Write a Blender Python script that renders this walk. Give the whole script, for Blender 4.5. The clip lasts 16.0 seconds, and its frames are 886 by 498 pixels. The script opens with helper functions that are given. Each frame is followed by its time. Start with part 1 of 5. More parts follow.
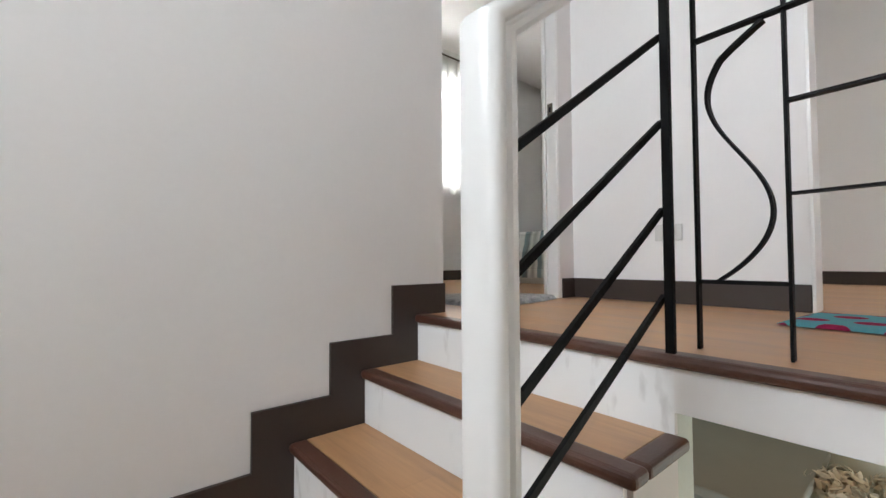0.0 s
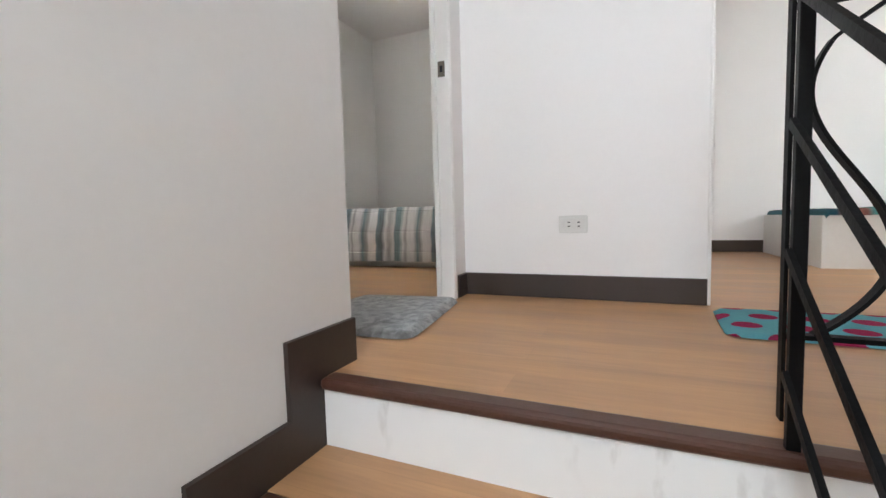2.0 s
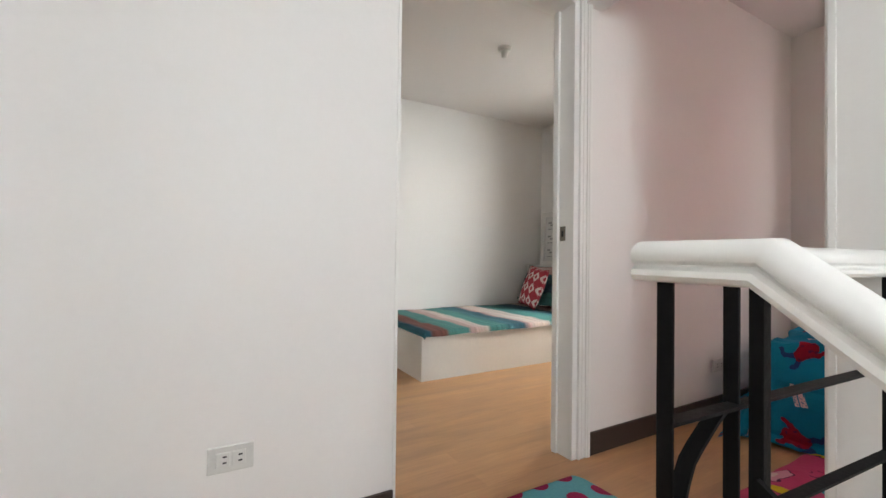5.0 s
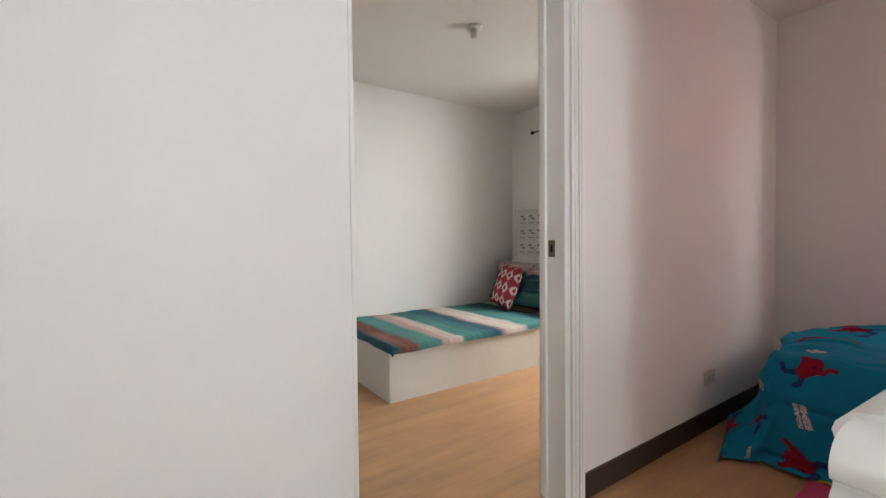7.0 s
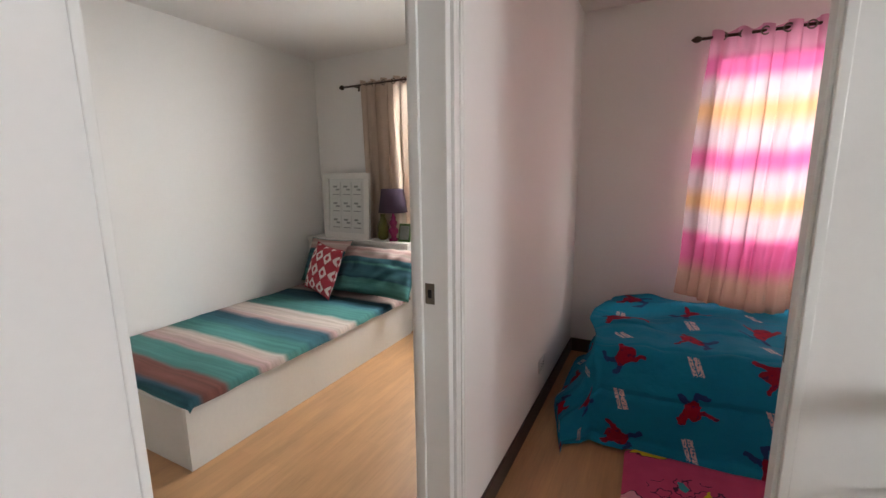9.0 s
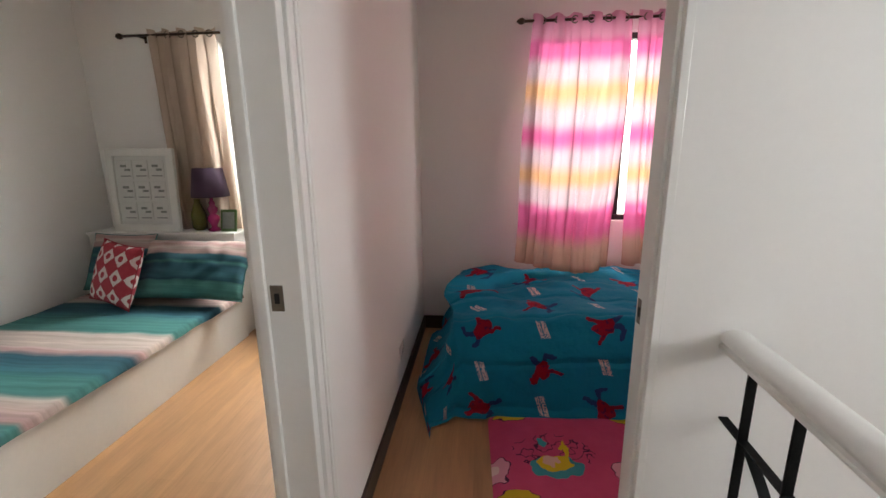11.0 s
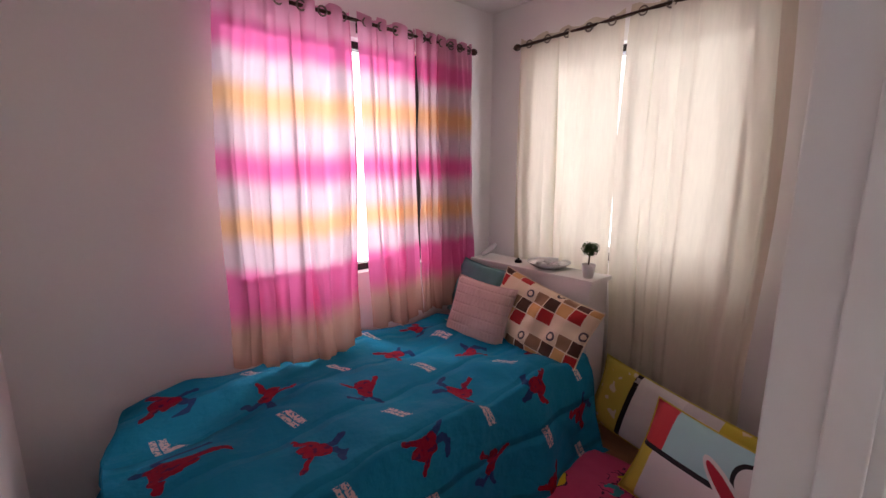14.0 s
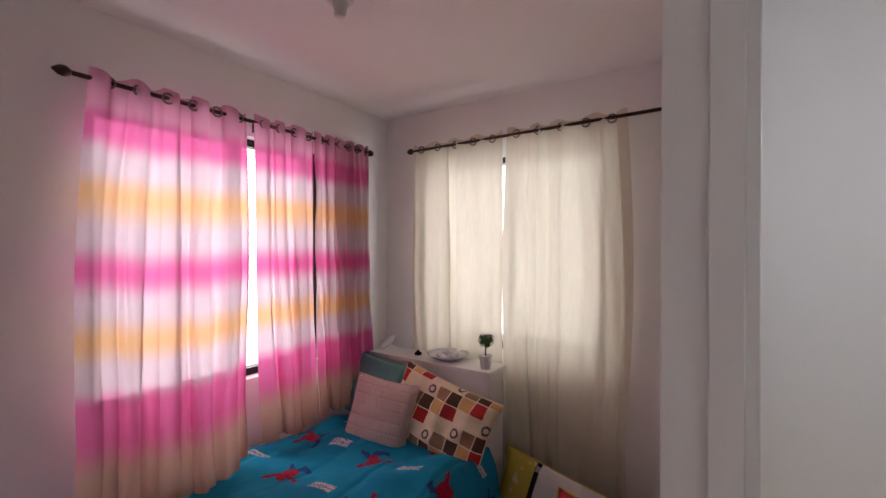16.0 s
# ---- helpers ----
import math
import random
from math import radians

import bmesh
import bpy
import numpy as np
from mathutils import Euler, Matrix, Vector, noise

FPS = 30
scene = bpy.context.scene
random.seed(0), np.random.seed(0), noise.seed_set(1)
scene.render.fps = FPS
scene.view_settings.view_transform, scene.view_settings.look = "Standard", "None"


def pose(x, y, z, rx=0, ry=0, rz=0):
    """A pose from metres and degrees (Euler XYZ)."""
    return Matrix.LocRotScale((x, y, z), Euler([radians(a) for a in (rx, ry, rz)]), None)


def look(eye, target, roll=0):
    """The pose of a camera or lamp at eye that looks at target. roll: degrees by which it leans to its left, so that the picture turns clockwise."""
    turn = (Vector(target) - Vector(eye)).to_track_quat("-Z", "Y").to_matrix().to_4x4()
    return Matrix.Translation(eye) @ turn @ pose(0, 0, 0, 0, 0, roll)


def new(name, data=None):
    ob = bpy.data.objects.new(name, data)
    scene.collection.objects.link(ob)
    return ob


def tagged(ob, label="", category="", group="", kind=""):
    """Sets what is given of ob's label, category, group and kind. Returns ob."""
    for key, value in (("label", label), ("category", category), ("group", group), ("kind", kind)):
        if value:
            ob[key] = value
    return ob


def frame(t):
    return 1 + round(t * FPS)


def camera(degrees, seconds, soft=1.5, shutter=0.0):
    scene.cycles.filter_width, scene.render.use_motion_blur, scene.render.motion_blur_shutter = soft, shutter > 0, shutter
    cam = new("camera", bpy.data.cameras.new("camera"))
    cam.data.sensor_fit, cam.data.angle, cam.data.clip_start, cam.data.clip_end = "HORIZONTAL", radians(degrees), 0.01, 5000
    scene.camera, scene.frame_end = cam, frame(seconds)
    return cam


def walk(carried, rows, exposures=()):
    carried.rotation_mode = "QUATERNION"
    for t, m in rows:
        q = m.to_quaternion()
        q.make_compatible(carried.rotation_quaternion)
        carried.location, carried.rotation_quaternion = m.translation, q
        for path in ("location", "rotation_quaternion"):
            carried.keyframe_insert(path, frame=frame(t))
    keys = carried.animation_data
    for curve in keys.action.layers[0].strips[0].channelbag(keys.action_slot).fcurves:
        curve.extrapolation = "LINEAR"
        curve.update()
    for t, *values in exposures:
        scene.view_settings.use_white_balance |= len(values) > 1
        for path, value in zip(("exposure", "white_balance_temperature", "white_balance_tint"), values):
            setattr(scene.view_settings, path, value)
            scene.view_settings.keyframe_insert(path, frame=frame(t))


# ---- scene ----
cam = camera(93.3, 16.0)
PATH = [
    (0, (1.863, 1.025, 0.193), (3.151, 2.554, 0.254), -0.3),
    (0.5, (1.832, 1.105, 0.169), (3.111, 2.642, 0.151), -0.8),
    (1, (1.915, 1.325, 0.146), (3.303, 2.761, 0.037), -1.1),
    (1.5, (2.0, 1.472, 0.244), (3.589, 2.68, 0.111), -1.5),
    (2, (2.024, 1.61, 0.359), (3.85, 2.413, 0.214), -1.6),
    (2.5, (2.133, 1.687, 0.444), (4.089, 2.066, 0.279), -1.0),
    (3, (2.308, 1.848, 0.549), (4.293, 1.713, 0.342), 0.6),
    (3.5, (2.46, 1.921, 0.643), (4.388, 1.44, 0.423), 1.5),
    (4, (2.53, 1.93, 0.784), (4.384, 1.199, 0.609), 1.6),
    (4.5, (2.572, 1.894, 0.88), (4.349, 0.978, 0.829), 1.9),
    (4.7, (2.555, 1.903, 0.886), (4.305, 0.934, 0.899), 1.5),
    (7, (2.833, 1.75, 1.042), (4.481, 0.618, 0.994), -0.6),
    (7.5, (3.0, 1.771, 1.08), (4.557, 0.523, 0.954), -0.7),
    (8, (3.113, 1.762, 1.205), (4.503, 0.342, 0.98), -0.5),
    (8.5, (3.254, 1.611, 1.262), (4.421, 0.014, 0.971), -0.6),
    (9, (3.326, 1.562, 1.356), (4.234, -0.187, 1.012), -0.7),
    (9.5, (3.404, 1.574, 1.364), (4.07, -0.272, 0.978), -0.9),
    (10, (3.401, 1.577, 1.374), (3.849, -0.324, 0.941), -1.3),
    (10.2, (3.402, 1.575, 1.372), (3.777, -0.336, 0.917), -1.3),
    (12.3, (3.593, 0.871, 1.29), (3.375, -1.079, 0.904), 0.8),
    (12.5, (3.615, 0.806, 1.29), (3.288, -1.132, 0.921), 0.9),
    (13, (3.661, 0.627, 1.349), (2.992, -1.219, 0.968), 0.1),
    (13.5, (3.606, 0.468, 1.376), (2.562, -1.196, 1.0), 0.1),
    (14, (3.637, 0.394, 1.405), (2.329, -1.077, 1.05), 0.0),
    (14.5, (3.682, 0.357, 1.437), (2.177, -0.922, 1.122), 0.2),
    (15, (3.689, 0.351, 1.442), (2.067, -0.797, 1.217), 0.5),
    (15.5, (3.683, 0.35, 1.496), (2.012, -0.74, 1.364), 0.5),
    (16, (3.683, 0.371, 1.529), (2.016, -0.734, 1.522), 0.1),
]
walk(cam, [(t, look(eye, target, roll)) for t, eye, target, roll in PATH],
     exposures=[(0, 0.46, 6450, 10), (0.6, 0.44, 6450, 10), (1.0, 0.50, 6450, 10), (1.5, 0.68, 6450, 10), (2.3, 0.60, 6500, 10), (3, 0.6, 6600, 11), (3.6, 0.6, 6600, 11), (4.5, 0.5, 6700, 9), (7.5, 0.30, 6850, 11), (8.5, 0.25, 6850, 12), (10.2, 0.18, 6800, 12), (12.5, 0.25, 7100, 7), (13.2, 0.09, 6900, 18), (14.5, 0.08, 6350, 23), (16, -0.12, 6450, 17)])

# ---- light ----
world = bpy.data.worlds.new("world")
scene.world = world
world.use_nodes = True
wn = world.node_tree.nodes
sky = wn.new("ShaderNodeTexSky")
sky.sky_type, sky.sun_disc, sky.sun_elevation, sky.sun_rotation = "NISHITA", False, radians(50), radians(200)
sky.air_density, sky.dust_density = 1.5, 6.0
wn["Background"].inputs["Strength"].default_value = 0.13
world.node_tree.links.new(sky.outputs[0], wn["Background"].inputs[0])


def lamp_area(name, loc, target, w, h, watts, color):
    d = bpy.data.lights.new(name, "AREA")
    d.shape, d.size, d.size_y, d.energy, d.color = "RECTANGLE", w, h, watts, color
    ob = new(name, d)
    ob.matrix_world = look(loc, target)
    return ob


sun_data = bpy.data.lights.new("sun", "SUN")
sun_data.energy, sun_data.angle, sun_data.color = 1.0, radians(20), (1.0, 0.97, 0.92)
sun = new("sun", sun_data)
sun.matrix_world = look((0, 0, 10), (-0.22, 0.6, 9.24))

XW, XE = 1.37, 6.36          # west and east faces
X0H = 0.30                         # west face of the stairwell
YS, YN = -1.65, 4.35
XO = 3.877                   # hall side of the wall with the socket
YH = 2.31                    # hall side of the stair wall
YC = 0.410                    # hall side of the wall of the small room
CEIL = 2.45
HIGH = 3.5                         # unseen stairwell height, raised above the rooms for its window's light
W5 = (1.36, 2.16, 1.2, 2.6)      # window of the stairwell, y0 y1 z0 z1
WC = (1.96, 3.10, 0.85, 2.10)     # window of the small room, x0 x1 z0 z1
WB = (4.45, 5.30, 0.90, 2.12)     # window of the striped room
WD = (-1.27, -0.14, 0.90, 2.09)    # west window of the small room, y0 y1 z0 z1

WHITE = (0.93, 0.97, 1.0)
COOL = (0.86, 0.93, 1.0)
lamp_area("window_light_small_room", (2.53, YS - 0.22, 1.47), (2.53, 0, 1.35), 1.05, 1.36, 18, (1.0, 0.94, 0.97))
lamp_area("window_light_striped_room", (4.55, YS - 0.45, 2.0), (5.35, 0.3, 0.75), 0.8, 0.8, 63, WHITE)
lamp_area("window_light_west", (XW - 0.22, -0.70, 1.5), (3, -0.70, 1.3), 1.06, 1.12, 16, (0.95, 0.95, 1.0))
lamp_area("window_light_quilt_room", (4.5, YN + 0.45, 2.0), (5.5, 2.7, 0.7), 0.9, 0.9, 130, WHITE)
lamp_area("window_light_stairs", (X0H - 0.15, 1.76, 1.9), (3.6, 1.4, 0.6), 0.75, 1.3, 31, COOL)
# added fill lamp under the landing, brightens the lower level; no window stands here
lamp_area("fill_light_lower", (3.2, -0.6, -1.2), (5.3, -0.1, -1.2), 1.0, 1.0, 75, WHITE)

# ---- materials ----


def mat(name, color, rough=0.6, metal=0.0, var=0.06, scale=3.0, bump=0.0, bscale=120.0, fine=0.03, spec=0.5, sheen=0.0):
    m = bpy.data.materials.new(name)
    m.use_nodes = True
    nt = m.node_tree
    b = nt.nodes["Principled BSDF"]
    b.inputs["Roughness"].default_value = rough
    b.inputs["Metallic"].default_value = metal
    b.inputs["Specular IOR Level"].default_value = spec
    b.inputs["Sheen Weight"].default_value = sheen
    tc = nt.nodes.new("ShaderNodeTexCoord")
    n1 = nt.nodes.new("ShaderNodeTexNoise")
    n1.inputs["Scale"].default_value, n1.inputs["Detail"].default_value = scale, 4
    n2 = nt.nodes.new("ShaderNodeTexNoise")
    n2.inputs["Scale"].default_value, n2.inputs["Detail"].default_value = bscale, 3
    for n in (n1, n2):
        nt.links.new(tc.outputs["Object"], n.inputs["Vector"])
    mix = nt.nodes.new("ShaderNodeMix")
    mix.data_type = "RGBA"
    mix.inputs["A"].default_value = (*[c * (1 - var) for c in color], 1)
    mix.inputs["B"].default_value = (*[min(1, c * (1 + var)) for c in color], 1)
    nt.links.new(n1.outputs["Fac"], mix.inputs["Factor"])
    mix2 = nt.nodes.new("ShaderNodeMix")
    mix2.data_type, mix2.blend_type = "RGBA", "MULTIPLY"
    mix2.inputs["Factor"].default_value = fine * 4
    nt.links.new(mix.outputs["Result"], mix2.inputs["A"])
    nt.links.new(n2.outputs["Fac"], mix2.inputs["B"])
    nt.links.new(mix2.outputs["Result"], b.inputs["Base Color"])
    if bump:
        bp = nt.nodes.new("ShaderNodeBump")
        bp.inputs["Strength"].default_value, bp.inputs["Distance"].default_value = bump, 0.003
        nt.links.new(n2.outputs["Fac"], bp.inputs["Height"])
        nt.links.new(bp.outputs["Normal"], b.inputs["Normal"])
    m["base"] = mix2.name
    return m


def mathn(nt, op, a, b=None, c=None):
    n = nt.nodes.new("ShaderNodeMath")
    n.operation = op
    for i, v in enumerate((a, b, c)):
        if v is None:
            continue
        if isinstance(v, (int, float)):
            n.inputs[i].default_value = v
        else:
            nt.links.new(v, n.inputs[i])
    return n.outputs[0]


def mixn(nt, fac, a, b, blend="MIX"):
    n = nt.nodes.new("ShaderNodeMix")
    n.data_type, n.blend_type = "RGBA", blend
    for key, v in (("Factor", fac), ("A", a), ("B", b)):
        if isinstance(v, (int, float)):
            n.inputs[key].default_value = v
        elif isinstance(v, tuple):
            n.inputs[key].default_value = (*v, 1)
        else:
            nt.links.new(v, n.inputs[key])
    return n.outputs["Result"]


def noisen(nt, scale, vec=None, detail=3.0, stretch=None):
    n = nt.nodes.new("ShaderNodeTexNoise")
    n.inputs["Scale"].default_value, n.inputs["Detail"].default_value = scale, detail
    if vec is None:
        vec = nt.nodes.new("ShaderNodeTexCoord").outputs["Object"]
    if stretch:
        mp = nt.nodes.new("ShaderNodeMapping")
        mp.inputs["Scale"].default_value = stretch
        nt.links.new(vec, mp.inputs["Vector"])
        vec = mp.outputs[0]
    nt.links.new(vec, n.inputs["Vector"])
    return n.outputs["Fac"]


def fresh(name, rough=0.7):
    m = bpy.data.materials.new(name)
    m.use_nodes = True
    nt = m.node_tree
    b = nt.nodes["Principled BSDF"]
    b.inputs["Roughness"].default_value = rough
    b.inputs["Specular IOR Level"].default_value = 0.2 if rough > 0.75 else 0.5
    return m, nt, b


def ramp(nt, fac, stops, interp="LINEAR"):
    n = nt.nodes.new("ShaderNodeValToRGB")
    cr = n.color_ramp
    cr.interpolation = interp
    while len(cr.elements) < len(stops):
        cr.elements.new(0.5)
    for e, (p, c) in zip(cr.elements, stops):
        e.position, e.color = p, (*c, 1)
    nt.links.new(fac, n.inputs[0])
    return n.outputs[0]


def bumpn(nt, b, h, strength, dist):
    bp = nt.nodes.new("ShaderNodeBump")
    bp.inputs["Strength"].default_value, bp.inputs["Distance"].default_value = strength, dist
    nt.links.new(h, bp.inputs["Height"])
    nt.links.new(bp.outputs["Normal"], b.inputs["Normal"])


M_WALL = mat("wall_paint", (0.84, 0.82, 0.80), 0.55, var=0.02, scale=1.3, bump=0.12, bscale=60, fine=0.008)
M_CEIL = mat("ceiling_paint", (0.82, 0.785, 0.765), 0.8, var=0.02, scale=1.0, bump=0.1, bscale=60, fine=0.008)
M_FRAME = mat("frame_gloss_paint", (0.84, 0.825, 0.80), 0.28, var=0.02, scale=4, bump=0.1, bscale=30, fine=0.008)
M_BROWN = mat("skirting_brown", (0.045, 0.030, 0.024), 0.45, var=0.12, scale=6, bump=0.1, bscale=90)
M_NOSE = mat("nosing_wood", (0.085, 0.033, 0.020), 0.4, var=0.2, scale=12, bump=0.15, bscale=140, fine=0.06)
M_IRON = mat("black_iron", (0.005, 0.005, 0.0055), 0.55, 0.0, var=0.2, scale=14, bump=0.3, bscale=90, fine=0.05, spec=0.14)
M_STEEL = mat("worn_steel", (0.20, 0.17, 0.14), 0.38, 0.9, var=0.2, scale=30, bump=0.1)
M_BRONZE = mat("bronze_rod", (0.07, 0.045, 0.03), 0.35, 0.8, var=0.2, scale=20)
M_PLATE = mat("switch_plastic", (0.70, 0.69, 0.66), 0.3, var=0.01)
M_DARK = mat("painted_recess_shade", (0.01, 0.01, 0.01), 0.8)
M_RISER = None


def riser_material():
    m, nt, b = fresh("riser_paint", 0.6)
    obj = nt.nodes.new("ShaderNodeTexCoord").outputs["Object"]
    streak = noisen(nt, 26, obj, 4, (1, 1, 0.35))
    patch = noisen(nt, 3.0, obj, 2)
    f = mathn(nt, "MULTIPLY", mathn(nt, "GREATER_THAN", streak, 0.62), mathn(nt, "GREATER_THAN", patch, 0.52))
    soft = mathn(nt, "MULTIPLY", ramp(nt, streak, [(0.56, (0, 0, 0)), (0.74, (1, 1, 1))]), ramp(nt, patch, [(0.5, (0, 0, 0)), (0.6, (1, 1, 1))]))
    nt.links.new(mixn(nt, mathn(nt, "MULTIPLY", soft, 0.45), (0.83, 0.825, 0.81), (0.34, 0.31, 0.28)), b.inputs["Base Color"])
    bumpn(nt, b, noisen(nt, 70, obj), 0.15, 0.002)
    return m


def floor_material(name, along, tone=(0.43, 0.235, 0.112)):
    """Vinyl planks; along: 0 planks run in x, 1 in y."""
    m, nt, b = fresh(name, 0.42)
    geo = nt.nodes.new("ShaderNodeNewGeometry").outputs["Position"]
    mp = nt.nodes.new("ShaderNodeMapping")
    if along == 1:
        mp.inputs["Rotation"].default_value = (0, 0, radians(90))
    nt.links.new(geo, mp.inputs["Vector"])
    v = mp.outputs[0]
    br = nt.nodes.new("ShaderNodeTexBrick")
    br.offset = 0.37
    br.inputs["Scale"].default_value = 1.0
    br.inputs["Mortar Size"].default_value = 0.0009
    br.inputs["Brick Width"].default_value, br.inputs["Row Height"].default_value = 0.92, 0.105
    br.inputs["Color1"].default_value, br.inputs["Color2"].default_value, br.inputs["Mortar"].default_value = (0.44, 0.44, 0.44, 1), (0.56, 0.56, 0.56, 1), (0.40, 0.40, 0.40, 1)
    nt.links.new(v, br.inputs["Vector"])
    grain = noisen(nt, 7, v, 6, (1.0, 14, 1))
    cloud = noisen(nt, 1.8, v, 5, (1.0, 7, 1))
    val = mathn(nt, "ADD", mathn(nt, "MULTIPLY", grain, 0.32), mathn(nt, "MULTIPLY", cloud, 0.68))
    col = ramp(nt, val, [(0.33, tuple(c * 0.80 for c in tone)), (0.5, tone), (0.68, tuple(c * 1.2 for c in tone))])
    col = mixn(nt, 0.55, col, br.outputs["Color"], "OVERLAY")
    nt.links.new(col, b.inputs["Base Color"])
    bumpn(nt, b, grain, 0.08, 0.001)
    r = mathn(nt, "ADD", mathn(nt, "MULTIPLY", cloud, 0.2), 0.3)
    nt.links.new(r, b.inputs["Roughness"])
    return m


M_FLOOR = floor_material("vinyl_planks", 1)
M_TREAD = floor_material("vinyl_tread", 1)
M_RISER = riser_material()


def uvn(nt):
    n = nt.nodes.new("ShaderNodeUVMap")
    n.uv_map = "uv"
    s = nt.nodes.new("ShaderNodeSeparateXYZ")
    nt.links.new(n.outputs[0], s.inputs[0])
    return n.outputs[0], s.outputs[0], s.outputs[1]


def weave(nt, b, uv, strength=0.25, scale=260.0):
    bumpn(nt, b, noisen(nt, scale, uv, 2), strength, 0.0015)


def stripes_material(name, stops, axis, length, wob=0.02, interp="LINEAR"):
    m, nt, b = fresh(name, 0.85)
    uv, u, v = uvn(nt)
    t = v if axis else u
    w = mathn(nt, "MULTIPLY", mathn(nt, "SUBTRACT", noisen(nt, 5, uv, 3), 0.5), wob * 2)
    t = mathn(nt, "DIVIDE", mathn(nt, "ADD", t, w), length)
    col = ramp(nt, mathn(nt, "FRACT", t), stops, interp)
    fine = noisen(nt, 150, uv, 2, (1, 0.08, 1) if not axis else (0.08, 1, 1))
    band = noisen(nt, 34, uv, 3, (1, 0.03, 1) if not axis else (0.03, 1, 1))
    col = mixn(nt, 0.55, col, ramp(nt, band, [(0.38, (0.34, 0.34, 0.34)), (0.62, (0.62, 0.60, 0.60))]), "OVERLAY")
    col = mixn(nt, 0.35, col, ramp(nt, fine, [(0.35, (0.45, 0.45, 0.45)), (0.65, (0.56, 0.56, 0.56))]), "OVERLAY")
    nt.links.new(col, b.inputs["Base Color"])
    weave(nt, b, uv)
    return m


TEAL, DTEAL, GTEAL = (0.035, 0.125, 0.155), (0.018, 0.070, 0.100), (0.055, 0.185, 0.175)
CREAM, ROSE, BROWNC = (0.50, 0.42, 0.38), (0.42, 0.27, 0.26), (0.15, 0.055, 0.045)
M_SERAPE = stripes_material("serape_cloth", [
    (0.00, BROWNC), (0.04, BROWNC), (0.06, ROSE), (0.12, CREAM), (0.14, DTEAL), (0.20, DTEAL), (0.22, TEAL), (0.27, GTEAL), (0.345, GTEAL), (0.365, CREAM), (0.44, CREAM), (0.46, ROSE), (0.49, DTEAL),
    (0.56, TEAL), (0.59, GTEAL), (0.65, GTEAL), (0.67, CREAM), (0.74, ROSE), (0.755, GTEAL), (0.83, GTEAL), (0.845, BROWNC), (0.90, BROWNC), (0.915, DTEAL), (0.95, TEAL), (0.98, BROWNC), (1.0, BROWNC)], 1, 2.05, 0.014)
M_SERAPE_P = stripes_material("serape_pillow", [
    (0.00, GTEAL), (0.24, GTEAL), (0.27, DTEAL), (0.33, TEAL), (0.5, DTEAL), (0.54, GTEAL), (0.58, DTEAL), (0.66, TEAL), (0.69, ROSE), (0.78, CREAM), (0.86, ROSE), (0.93, CREAM), (1.0, ROSE)], 1, 0.46, 0.012)
W1, G1, G2, B1 = (0.74, 0.74, 0.73), (0.42, 0.42, 0.42), (0.19, 0.215, 0.235), (0.22, 0.30, 0.325)


def quilt_material():
    m, nt, b = fresh("quilt_cloth", 0.85)
    uv, u, v = uvn(nt)
    w = mathn(nt, "MULTIPLY", mathn(nt, "SUBTRACT", noisen(nt, 4, uv, 2), 0.5), 0.02)
    t = mathn(nt, "FRACT", mathn(nt, "DIVIDE", mathn(nt, "ADD", v, w), 0.46))
    col = ramp(nt, t, [(0.0, W1), (0.10, W1), (0.13, G1), (0.18, W1), (0.25, B1), (0.34, B1), (0.37, W1), (0.46, G1), (0.52, W1), (0.58, G2), (0.68, B1), (0.71, W1), (0.83, W1), (0.87, G1), (0.93, B1), (1.0, W1)])
    streak = noisen(nt, 60, uv, 3, (0.12, 1, 1))
    col = mixn(nt, 0.6, col, ramp(nt, streak, [(0.35, (0.40, 0.40, 0.40)), (0.65, (0.64, 0.64, 0.64))]), "OVERLAY")
    def seam(x, p):
        q = mathn(nt, "ABSOLUTE", mathn(nt, "SUBTRACT", mathn(nt, "FRACT", mathn(nt, "DIVIDE", x, p)), 0.5))
        return mathn(nt, "SUBTRACT", 1.0, mathn(nt, "MINIMUM", mathn(nt, "MULTIPLY", q, 22.0), 1.0))
    sm = mathn(nt, "MAXIMUM", seam(u, 0.15), mathn(nt, "MULTIPLY", seam(v, 0.42), 0.8))
    h = mathn(nt, "SUBTRACT", mathn(nt, "MULTIPLY", noisen(nt, 24, uv, 3), 0.45), sm)
    nt.links.new(col, b.inputs["Base Color"])
    bumpn(nt, b, h, 0.9, 0.008)
    return m


